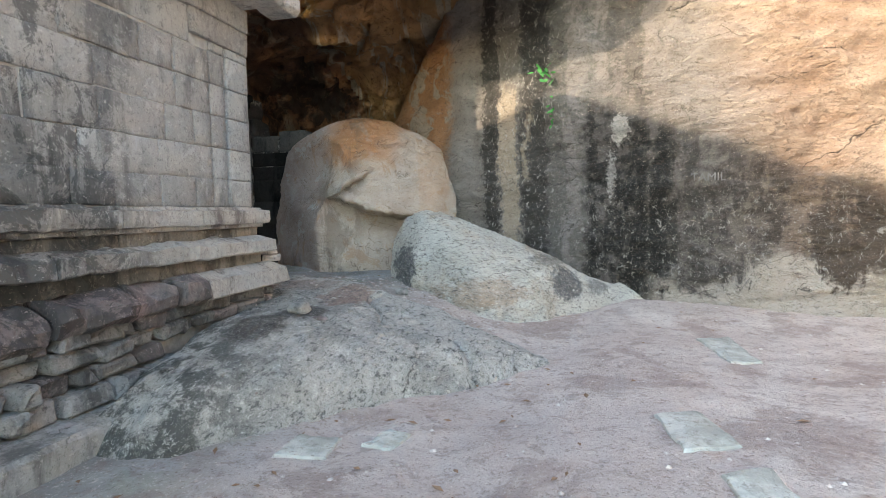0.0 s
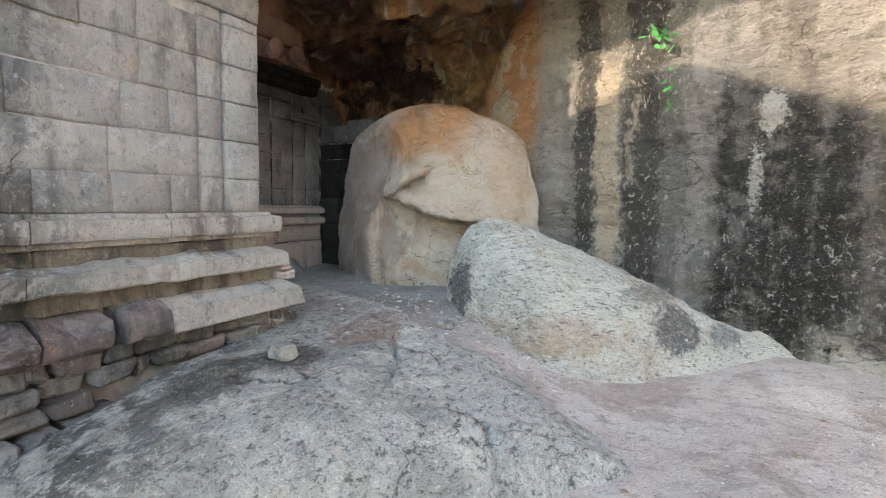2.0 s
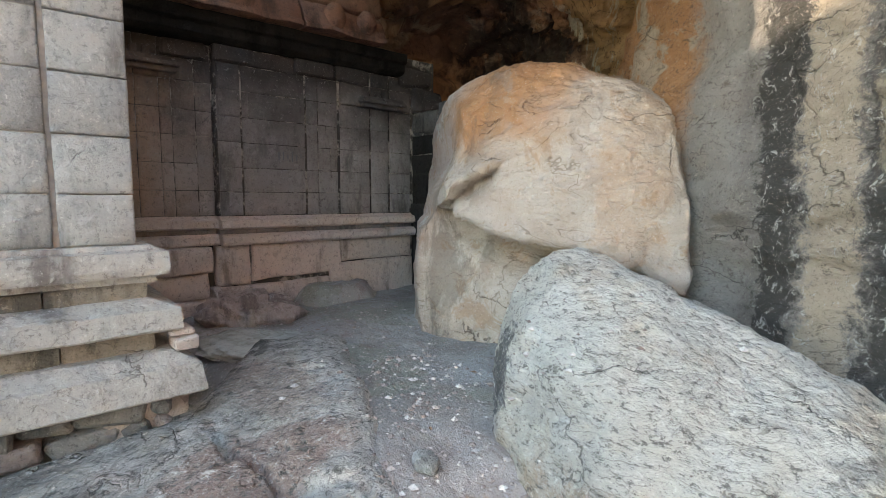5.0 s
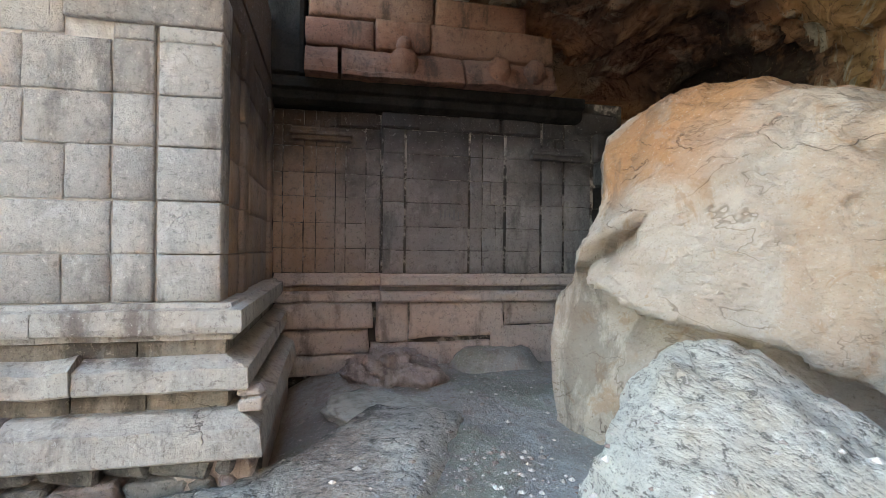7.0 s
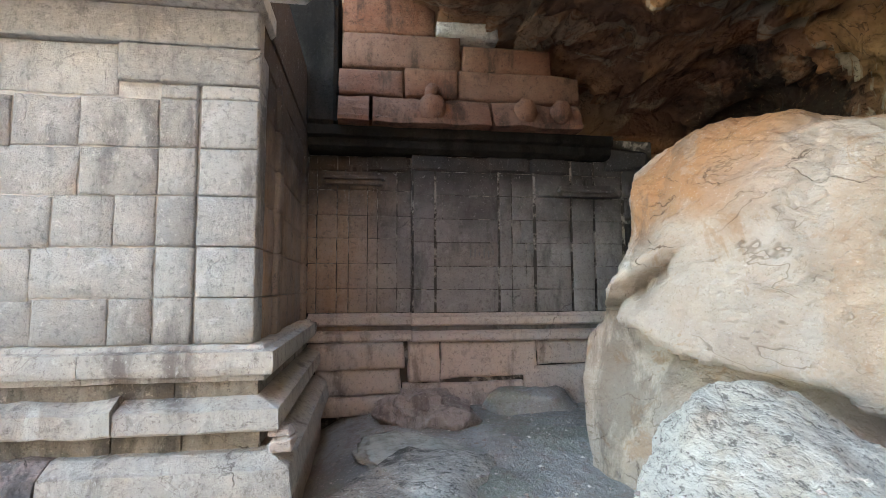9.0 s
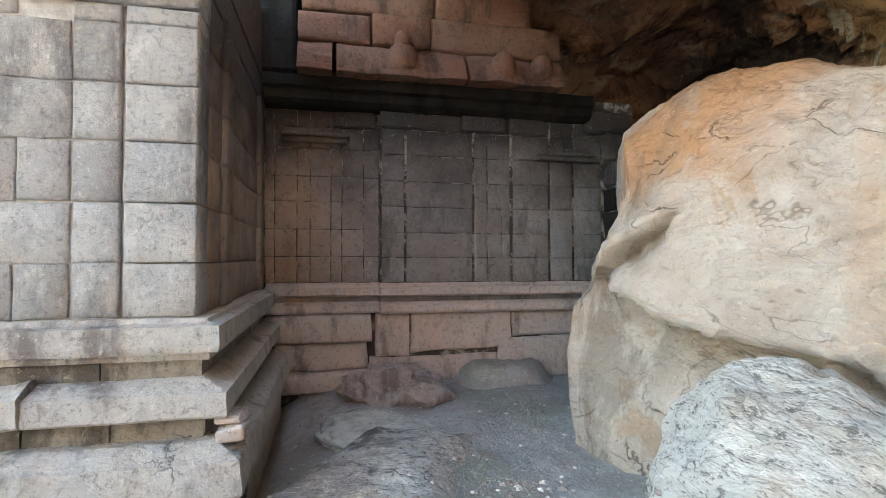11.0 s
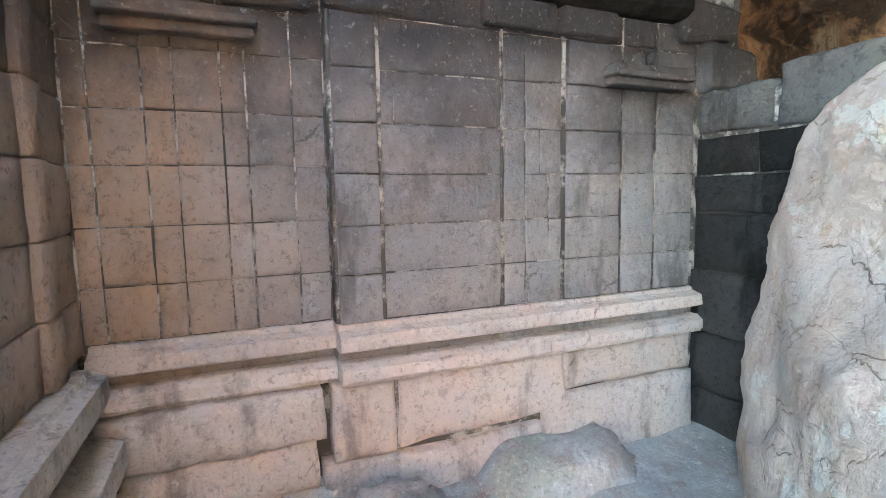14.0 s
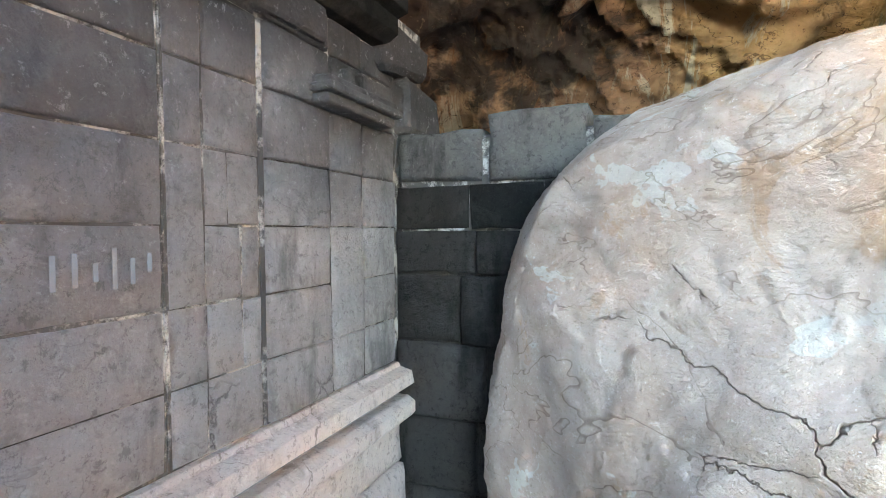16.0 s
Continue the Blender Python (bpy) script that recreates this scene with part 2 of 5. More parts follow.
def boulder_paint():
    g = Graph("sheltered orange-topped granite")
    x, z = g.axis(0), g.axis(2)
    n = g.noise(1.4, 6, 0.62)
    band = g.noise(2.0, 7, 0.70, (1, 1, 1.2), 0.5)
    col = g.mix(g.step(band, 0.36, 0.64), (0.47, 0.385, 0.315), (0.56, 0.495, 0.425))
    col = g.mix(g.math("MULTIPLY", g.step(x, -3.0, -3.5), 0.85), col, g.mix(g.step(band, 0.4, 0.6), (0.41, 0.31, 0.26), (0.47, 0.385, 0.335)))
    warm = g.step(g.math("ADD", z, g.math("MULTIPLY", n, 1.7)), 2.75, 3.15)
    left = g.math("MULTIPLY", g.step(g.math("ADD", x, g.math("MULTIPLY", n, 0.8)), -1.5, -2.2), g.step(x, -3.55, -3.05))
    col = g.mix(g.math("MULTIPLY", g.math("MULTIPLY", warm, left), 0.85), col, (0.42, 0.19, 0.075))
    ridge = g.step(g.noise(2.0, 6, 0.72, None, 1.2, 5.0), 0.56, 0.64)
    col = g.mix(g.math("MULTIPLY", ridge, 0.5), col, (0.40, 0.24, 0.13))
    rusty = g.math("MULTIPLY", g.step(g.noise(1.3, 7, 0.7, (1, 1, 0.6), 0.7, 41.0), 0.50, 0.62), g.step(z, 1.7, 2.3))
    col = g.mix(g.math("MULTIPLY", rusty, g.math("MULTIPLY", g.step(x, -1.9, -2.6), g.math("MULTIPLY", g.step(x, -3.5, -3.1), 0.45))), col, (0.46, 0.25, 0.115))
    col = g.mix(g.math("MULTIPLY", spot(g, (-1.75, 7.55, 1.9), (0.20, 0.7, 0.9), 0.6, 2.0), 0.35), col, (0.47, 0.27, 0.14))
    grey = g.step(g.noise(1.7, 6, 0.7, None, 0.5, 15.0), 0.55, 0.63)
    col = g.mix(g.math("MULTIPLY", grey, 0.30), col, (0.42, 0.395, 0.36))
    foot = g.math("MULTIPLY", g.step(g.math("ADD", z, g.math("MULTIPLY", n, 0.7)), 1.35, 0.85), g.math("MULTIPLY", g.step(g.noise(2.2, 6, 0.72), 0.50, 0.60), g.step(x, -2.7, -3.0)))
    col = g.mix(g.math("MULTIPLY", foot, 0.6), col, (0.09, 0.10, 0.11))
    lime = g.math("MULTIPLY", g.step(g.noise(2.6, 4, 0.6, (1, 1, 1.6), 0.3, 33.0), 0.60, 0.62), g.step(x, -3.2, -3.5))
    col = g.mix(g.math("MULTIPLY", lime, 0.6), col, (0.54, 0.54, 0.50))
    col, flake = speckle(g, col, 16, 0.41, 0.59, (0.26, 0.19, 0.14), (0.68, 0.62, 0.55), 0.28, (1, 1, 1.15))
    col, fine = speckle(g, col, 55, 0.41, 0.58, (0.18, 0.135, 0.10), (0.74, 0.69, 0.62), 0.38)
    skin, edge = flakes(g, 1.1, 10, (0.9, 0.9, 1.3), 2.0, 0.48)
    skin2, edge2 = flakes(g, 3.2, 8, (1, 1, 1.5), 12.0, 0.50)
    edge = g.math("MAXIMUM", edge, g.math("MULTIPLY", edge2, g.math("ADD", g.math("MULTIPLY", g.step(x, -3.4, -3.0), 0.4), 0.1)))
    col = g.mix(g.math("MULTIPLY", edge, 0.5), col, (0.13, 0.085, 0.055))
    # dark upright streaks over the left front
    dark_runs = g.math("MULTIPLY", g.step(g.noise(2.4, 7, 0.72, (1.2, 1.2, 0.3), 0.4, 51.0), 0.48, 0.60), g.math("MULTIPLY", g.step(x, -2.6, -2.95), g.step(x, -3.5, -3.2)))
    col = g.mix(g.math("MULTIPLY", dark_runs, 0.55), col, (0.14, 0.11, 0.085))
    cr = g.math("MAXIMUM", crack_lines(g, 0.9, 0.007, (1, 1, 1.4), 0.0, 0.50), crack_lines(g, 2.4, 0.012, (1, 1, 1.7), 6.0, 0.55))
    col = g.mix(g.math("MULTIPLY", cr, 0.65), col, (0.09, 0.06, 0.045))
    mid = g.noise(5, 9, 0.72, (1, 1, 1.15), 0.4)
    h = g.math("ADD", g.math("MULTIPLY", mid, 0.8), g.math("MULTIPLY", flake, 0.3))
    h = g.math("ADD", h, g.math("ADD", g.math("MULTIPLY", skin, 0.26), g.math("MULTIPLY", skin2, 0.16)))
    return g.finish(col, g.math("SUBTRACT", h, g.math("MULTIPLY", cr, 0.4)), 1.0, 0.085)


def whale_paint():
    g = Graph("pale grey bedded granite")
    n = g.noise(2.2, 6, 0.65)
    col = g.mix(g.step(n, 0.35, 0.65), (0.58, 0.555, 0.495), (0.68, 0.66, 0.60))
    warm = g.math("MULTIPLY", g.step(g.noise(1.7, 5, 0.6, None, 0, 9.0), 0.53, 0.64), 0.55)
    col = g.mix(warm, col, (0.50, 0.40, 0.29))
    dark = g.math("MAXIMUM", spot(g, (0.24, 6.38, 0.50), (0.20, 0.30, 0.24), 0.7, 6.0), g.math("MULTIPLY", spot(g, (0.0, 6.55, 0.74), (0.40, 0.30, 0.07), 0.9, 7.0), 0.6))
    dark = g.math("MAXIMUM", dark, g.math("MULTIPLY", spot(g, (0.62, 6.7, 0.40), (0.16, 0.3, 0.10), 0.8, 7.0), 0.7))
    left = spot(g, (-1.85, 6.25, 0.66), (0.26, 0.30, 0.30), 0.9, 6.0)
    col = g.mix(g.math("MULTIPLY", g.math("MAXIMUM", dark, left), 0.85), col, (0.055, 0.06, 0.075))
    col = g.mix(g.math("MULTIPLY", spot(g, (-0.72, 5.75, 0.42), (0.55, 0.5, 0.16), 0.8, 4.0), 0.6), col, (0.40, 0.27, 0.18))
    col, grain = speckle(g, col, 30, 0.43, 0.54, (0.17, 0.16, 0.145), (0.78, 0.76, 0.70), 0.7, (0.5, 1.0, 1.3))
    col, fine = speckle(g, col, 80, 0.42, 0.57, (0.15, 0.14, 0.13), (0.80, 0.78, 0.72), 0.5, (0.7, 1, 1.2))
    skin, edge = flakes(g, 1.5, 12, (0.45, 1.0, 1.5), 3.0, 0.45)
    skin2, edge2 = flakes(g, 7, 5, (0.5, 1.0, 1.4), 7.0, 0.42)
    col = g.mix(g.math("MULTIPLY", g.math("MAXIMUM", edge, edge2), 0.5), col, (0.14, 0.125, 0.105))
    cr = crack_lines(g, 1.0, 0.007, (0.35, 1, 1.6), 2.0, 0.52)
    col = g.mix(g.math("MULTIPLY", cr, 0.6), col, (0.07, 0.065, 0.06))
    h = g.math("ADD", g.math("MULTIPLY", grain, -0.6), g.math("MULTIPLY", g.noise(5, 8, 0.74, (0.6, 1, 1.6), 0.6), 1.5))
    h = g.math("ADD", h, g.math("ADD", g.math("MULTIPLY", skin, 0.35), g.math("MULTIPLY", skin2, 0.3)))
    return g.finish(col, g.math("SUBTRACT", h, g.math("MULTIPLY", cr, 0.5)), 1.0, 0.06)


def slab_paint():
    g = Graph("grey outcrop granite")
    x, y = g.axis(0), g.axis(1)
    n = g.noise(1.8, 7, 0.68)
    col = g.mix(g.step(n, 0.38, 0.62), (0.33, 0.32, 0.295), (0.50, 0.48, 0.44))
    crest = g.step(g.math("ADD", g.math("MULTIPLY", x, 0.6), g.math("ADD", y, g.math("MULTIPLY", n, 1.2))), 4.05, 4.6)
    col = g.mix(g.math("MULTIPLY", crest, 0.55), col, (0.56, 0.54, 0.49))
    moss = g.math("MULTIPLY", g.step(g.math("ADD", x, g.math("MULTIPLY", y, 0.55)), 0.25, -0.65), g.step(g.noise(3.2, 7, 0.78), 0.44, 0.54))
    col = g.mix(g.math("MULTIPLY", moss, 0.85), col, (0.055, 0.06, 0.055))
    red = g.math("MAXIMUM", spot(g, (-2.02, 5.0, 0.5), (0.26, 0.42, 0.6), 0.5, 3.0), g.math("MULTIPLY", spot(g, (-2.7, 5.35, 0.5), (0.5, 0.25, 0.6), 0.8, 4.0), 0.6))
    col = g.mix(g.math("MULTIPLY", red, 0.85), col, (0.29, 0.20, 0.165))
    pool = g.math("MAXIMUM", spot(g, (-2.08, 4.16, 0.45), (0.24, 0.24, 0.5), 0.4, 4.0), spot(g, (-2.22, 3.72, 0.42), (0.22, 0.34, 0.5), 0.5, 4.0))
    col, grain = speckle(g, col, 24, 0.43, 0.54, (0.11, 0.11, 0.105), (0.66, 0.64, 0.59), 0.65, (0.9, 0.5, 1.0))
    col = g.mix(g.math("MULTIPLY", pool, 0.85), col, (0.075, 0.065, 0.06))
    skin, edge = flakes(g, 2.2, 9, (1, 0.55, 1), 5.0, 0.46)
    skin2, edge2 = flakes(g, 8, 5, (1.0, 0.5, 1), 9.0, 0.42)
    col = g.mix(g.math("MULTIPLY", g.math("MAXIMUM", edge, edge2), 0.5), col, (0.08, 0.08, 0.075))
    col, fine = speckle(g, col, 70, 0.42, 0.56, (0.10, 0.10, 0.095), (0.72, 0.70, 0.66), 0.5)
    cr = g.math("MAXIMUM", crack_lines(g, 0.8, 0.007, None, 2.0, 0.50), crack_lines(g, 2.2, 0.012, (1, 0.6, 1), 8.0, 0.54))
    col = g.mix(g.math("MULTIPLY", cr, 0.7), col, (0.04, 0.04, 0.038))
    h = g.math("ADD", g.math("MULTIPLY", grain, -0.6), g.math("MULTIPLY", g.noise(6, 8, 0.74, (1, 0.6, 1), 0.6), 1.4))
    h = g.math("ADD", h, g.math("ADD", g.math("MULTIPLY", skin, 0.4), g.math("MULTIPLY", skin2, 0.35)))
    return g.finish(col, g.math("SUBTRACT", h, g.math("MULTIPLY", cr, 0.6)), 1.0, 0.05)


def cliff_paint():
    g = Graph("streaked cliff granite")
    x, z = g.axis(0), g.axis(2)
    n = g.noise(0.9, 6, 0.62)
    rough = g.noise(6.5, 7, 0.78)
    jag = g.math("MULTIPLY", g.math("SUBTRACT", rough, 0.5), 0.45)
    wander = g.math("MULTIPLY", g.math("SUBTRACT", g.noise(1.6, 4, 0.6, (1, 1, 0.5), 0, 6.0), 0.5), 0.30)
    xj = g.math("ADD", g.math("ADD", x, jag), wander)
    bed = g.noise(1.5, 8, 0.72, (1, 1, 2.0), 0.6)
    col = g.mix(g.step(bed, 0.38, 0.62), (0.31, 0.205, 0.145), (0.41, 0.30, 0.225))
    # bare buff and orange rock beside the cave
    rust = g.step(xj, -1.45, -1.75)
    bare = g.step(g.math("ADD", g.noise(1.5, 6, 0.7, None, 0.4, 17.0), g.math("MULTIPLY", jag, 0.4)), 0.50, 0.57)
    col = g.mix(g.math("MULTIPLY", g.step(xj, 1.0, 0.4), 0.9), col, (0.33, 0.31, 0.285))
    col = g.mix(rust, col, g.mix(bare, (0.43, 0.225, 0.11), (0.45, 0.36, 0.27)))
    # grey wash over the upper middle, painted where the overhang's shadow falls
    wash = g.noise(1.7, 6, 0.6, (1.0, 1.0, 0.12), 0.35)
    wet = g.math("ADD", wash, jag)
    grey = g.math("MULTIPLY", g.step(g.math("ADD", xj, g.math("MULTIPLY", z, 0.25)), 3.4, 2.2), g.step(xj, -0.45, -0.30))
    col = g.mix(g.math("MULTIPLY", grey, 0.85), col, (0.25, 0.232, 0.215))
    # black rain streaks, and painted shade below the eave's shadow edge
    zj = g.math("ADD", z, g.math("ADD", g.math("MULTIPLY", jag, 1.2), g.math("MULTIPLY", wander, 1.5)))
    # slants like the eave's shadow edge, to darken the rock under it
    low = g.step(g.math("ADD", zj, g.math("MULTIPLY", x, 0.42)), 3.25, 2.75)
    left_run = g.math("MULTIPLY", band(g, xj, -1.02, -0.78, 0.04), g.step(z, 5.6, 4.6))
    next_run = g.math("MULTIPLY", band(g, xj, -0.44, -0.02, 0.06), g.step(wet, 0.36, 0.50))
    streaks_and_shade = g.math("MULTIPLY", g.math("MULTIPLY", g.step(xj, 0.28, 0.55), low), g.math("ADD", g.math("MULTIPLY", g.step(wet, 0.42, 0.54), 0.45), g.math("ADD", g.math("MULTIPLY", g.step(xj, 1.8, 1.3), 0.20), 0.35)))
    high = g.math("MULTIPLY", g.math("MULTIPLY", g.step(wet, 0.44, 0.54), band(g, xj, -1.1, 1.4, 0.15)), 0.42)
    black = g.math("MAXIMUM", g.math("MAXIMUM", g.math("MULTIPLY", left_run, 0.85), g.math("MULTIPLY", next_run, 0.8)), g.math("MAXIMUM", g.math("MULTIPLY", streaks_and_shade, 1.0), high))
    col = g.mix(black, col, (0.024, 0.024, 0.022))
    # pale lime run between the black ones, and its thin neighbour
    lime = g.math("MULTIPLY", band(g, g.math("ADD", xj, g.math("MULTIPLY", g.math("SUBTRACT", z, 2.0), 0.03)), -0.76, -0.47, 0.03), g.step(zj, 3.15, 2.85))
    thin = g.math("MULTIPLY", band(g, xj, -0.36, -0.27, 0.04), band(g, zj, 1.8, 2.7, 0.08))
    col = g.mix(g.math("MULTIPLY", g.math("MAXIMUM", lime, g.math("MULTIPLY", thin, 0.8)), 0.82), col, g.mix(bed, (0.42, 0.33, 0.235), (0.60, 0.51, 0.40)))
    # white blotch with drips under it, pale washed foot
    white = g.math("MAXIMUM", spot(g, (0.86, 6.9, 2.36), (0.10, 0.6, 0.17), 1.3, 8.0), g.math("MULTIPLY", spot(g, (0.76, 6.9, 1.80), (0.05, 0.6, 0.26), 1.8, 14.0), 0.8))
    col = g.mix(g.math("MULTIPLY", white, 0.65), col, (0.58, 0.56, 0.52))
    foot = g.math("MULTIPLY", g.step(g.math("ADD", z, g.math("MULTIPLY", g.math("SUBTRACT", n, 0.5), -2.2)), 0.80, 0.50), g.step(xj, 1.15, 1.5))
    foot = g.math("MULTIPLY", foot, g.step(g.math("ADD", g.noise(2.0, 7, 0.75, (1, 1, 0.6), 0.4, 44.0), g.math("MULTIPLY", g.step(z, 0.7, 0.2), 0.12)), 0.45, 0.54))
    col = g.mix(g.math("MULTIPLY", foot, 0.85), col, (0.55, 0.49, 0.42))
    spots = g.noise(17, 7, 0.82, (1, 1, 0.7), 0.6, 7.7)
    dense = g.math("MAXIMUM", g.math("MULTIPLY", g.step(x, 0.4, -0.2), 0.75), g.math("MULTIPLY", g.step(z, 1.9, 1.2), 0.45))
    col = g.mix(g.math("MULTIPLY", g.math("MULTIPLY", g.step(spots, 0.565, 0.60), g.step(xj, -1.1, -0.95)), dense), col, (0.60, 0.58, 0.53))
    col, flake = speckle(g, col, 13, 0.40, 0.56, (0.09, 0.07, 0.06), (0.56, 0.47, 0.39), 0.42, (1, 1, 1.6), 4.0)
    col, fine = speckle(g, col, 48, 0.41, 0.57, (0.07, 0.06, 0.055), (0.62, 0.55, 0.48), 0.40)
    skin, edge = flakes(g, 1.3, 12, (1, 1, 1.6), 2.0, 0.44)
    skin2, edge2 = flakes(g, 4.5, 7, (1, 1, 1.7), 12.0, 0.46)
    col = g.mix(g.math("MULTIPLY", g.math("MAXIMUM", edge, edge2), 0.5), col, (0.05, 0.04, 0.032))
    cr = g.math("MAXIMUM", crack_lines(g, 0.6, 0.008, (1, 1, 1.5), 0.0, 0.52), crack_lines(g, 1.6, 0.012, (0.8, 0.8, 2.2), 5.0, 0.53))
    col = g.mix(g.math("MULTIPLY", cr, 0.75), col, (0.04, 0.035, 0.03))
    mid = g.noise(5, 9, 0.75, (1, 1, 1.6), 0.7)
    h = g.math("ADD", g.math("ADD", mid, g.math("MULTIPLY", flake, 0.5)), g.math("ADD", g.math("MULTIPLY", skin, 0.3), g.math("MULTIPLY", skin2, 0.25)))
    return g.finish(col, g.math("SUBTRACT", h, g.math("MULTIPLY", cr, 0.4)), 1.0, 0.10)


def cave_paint():
    g = Graph("brown overhang rock")
    n = g.noise(0.8, 6, 0.65)
    x = g.axis(0)
    col = g.mix(g.step(n, 0.36, 0.64), (0.20, 0.115, 0.075), (0.48, 0.265, 0.15))
    ochre = g.step(g.math("ADD", x, g.math("MULTIPLY", n, 1.0)), -3.6, -3.1)
    col = g.mix(g.math("MULTIPLY", ochre, 0.8), col, (0.50, 0.31, 0.15))
    streak = g.noise(1.7, 7, 0.68, (1.6, 0.35, 0.45), 0.8, 6.0)
    col = g.mix(g.math("MULTIPLY", g.step(streak, 0.53, 0.58), g.math("ADD", g.math("MULTIPLY", g.step(x, -4.6, -3.6), 0.5), 0.35)), col, (0.52, 0.47, 0.37))
    # soot blotches; the rear hollow is blacker to paint in its shade
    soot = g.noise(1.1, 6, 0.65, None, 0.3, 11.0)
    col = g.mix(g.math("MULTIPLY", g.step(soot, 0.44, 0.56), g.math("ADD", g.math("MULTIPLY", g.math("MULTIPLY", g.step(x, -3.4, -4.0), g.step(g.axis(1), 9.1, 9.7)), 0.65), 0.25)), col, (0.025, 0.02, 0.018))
    skin, edge = flakes(g, 1.2, 11, (1, 1, 1.3), 2.0, 0.40)
    col = g.mix(g.math("MULTIPLY", edge, 0.6), col, (0.02, 0.015, 0.012))
    col, fleck = speckle(g, col, 14, 0.40, 0.57, (0.03, 0.02, 0.016), (0.36, 0.25, 0.16), 0.45)
    mid = g.noise(4, 8, 0.72, None, 0.6)
    h = g.math("ADD", g.math("ADD", mid, g.math("MULTIPLY", fleck, 0.5)), g.math("MULTIPLY", skin, 0.4))
    return g.finish(col, h, 1.0, 0.12)


def dirt_paint():
    g = Graph("trodden pinkish earth")
    n = g.noise(0.9, 6, 0.65)
    col = g.mix(g.step(n, 0.32, 0.68), (0.50, 0.415, 0.37), (0.61, 0.535, 0.485))
    wet = g.noise(1.5, 5, 0.62, None, 0.5, 3.0)
    col = g.mix(g.math("MULTIPLY", g.step(wet, 0.52, 0.62), 0.5), col, (0.27, 0.19, 0.165))
    recess = g.step(g.math("ADD", g.axis(0), g.math("MULTIPLY", n, 0.8)), -0.5, -1.9)
    deep = g.noise(1.2, 4, 0.6, None, 0.2, 8.0)
    grey = g.mix(g.step(deep, 0.40, 0.62), (0.26, 0.25, 0.235), (0.39, 0.385, 0.372))
    grey = g.mix(g.math("MULTIPLY", g.step(g.noise(1.6, 4, 0.6, None, 0, 30.0), 0.52, 0.6), 0.6), grey, (0.27, 0.29, 0.23))
    col = g.mix(recess, col, grey)
    trod = g.noise(4.5, 7, 0.75, (1, 1.6, 1), 0.5, 12.0)
    col = g.mix(g.math("MULTIPLY", g.step(trod, 0.53, 0.60), 0.45), col, (0.28, 0.215, 0.19))
    col, clod = speckle(g, col, 15, 0.42, 0.56, (0.24, 0.18, 0.155), (0.66, 0.585, 0.54), 0.45)
    col, grit = speckle(g, col, 50, 0.42, 0.56, (0.18, 0.135, 0.115), (0.74, 0.68, 0.63), 0.55)
    h = g.math("ADD", g.math("MULTIPLY", clod, -0.6), g.math("ADD", g.math("MULTIPLY", grit, -0.3), trod))
    return g.finish(col, h, 1.0, 0.04)


boulder_mat, whale_mat, slab_mat = boulder_paint(), whale_paint(), slab_paint()
cliff_mat, cave_mat, dirt_mat = cliff_paint(), cave_paint(), dirt_paint()


def plain(name, colour, rough=0.8):
    g = Graph(name, rough)
    return g.finish(g.mix(g.noise(12), tuple(c * 0.8 for c in colour), tuple(min(1, c * 1.15) for c in colour)), g.noise(40), 0.3)


chalk_mat = plain("white chalk", (0.20, 0.19, 0.18))
blue_chalk_mat = plain("bluish chalk", (0.165, 0.18, 0.195))
leaf_mat = plain("fresh green leaf", (0.06, 0.24, 0.06), 0.6)
dry_leaf_mat = plain("dry brown leaf", (0.26, 0.16, 0.10), 0.8)


# ---- mesh helpers ----
def mesh_object(name, verts, faces, material, parent=None, smooth=False):
    me = bpy.data.meshes.new(name)
    me.from_pydata([tuple(v) for v in verts], [], faces)
    me.materials.append(material)
    if smooth:
        me.shade_smooth()
    me.update()
    ob = new(name, me)
    ob.parent = parent
    return ob


def part(name, bm, material, parent=None, label="", smooth=False):
    me = bpy.data.meshes.new(name)
    bmesh.ops.recalc_face_normals(bm, faces=bm.faces)
    bm.to_mesh(me)
    bm.free()
    me.materials.append(material)
    if smooth:
        me.shade_smooth()
    ob = new(name, me)
    ob.parent = parent
    return tagged(ob, label)


def structure(ob, label, category):
    return tagged(ob, label, category, kind="structure")


BOX_FACES = None


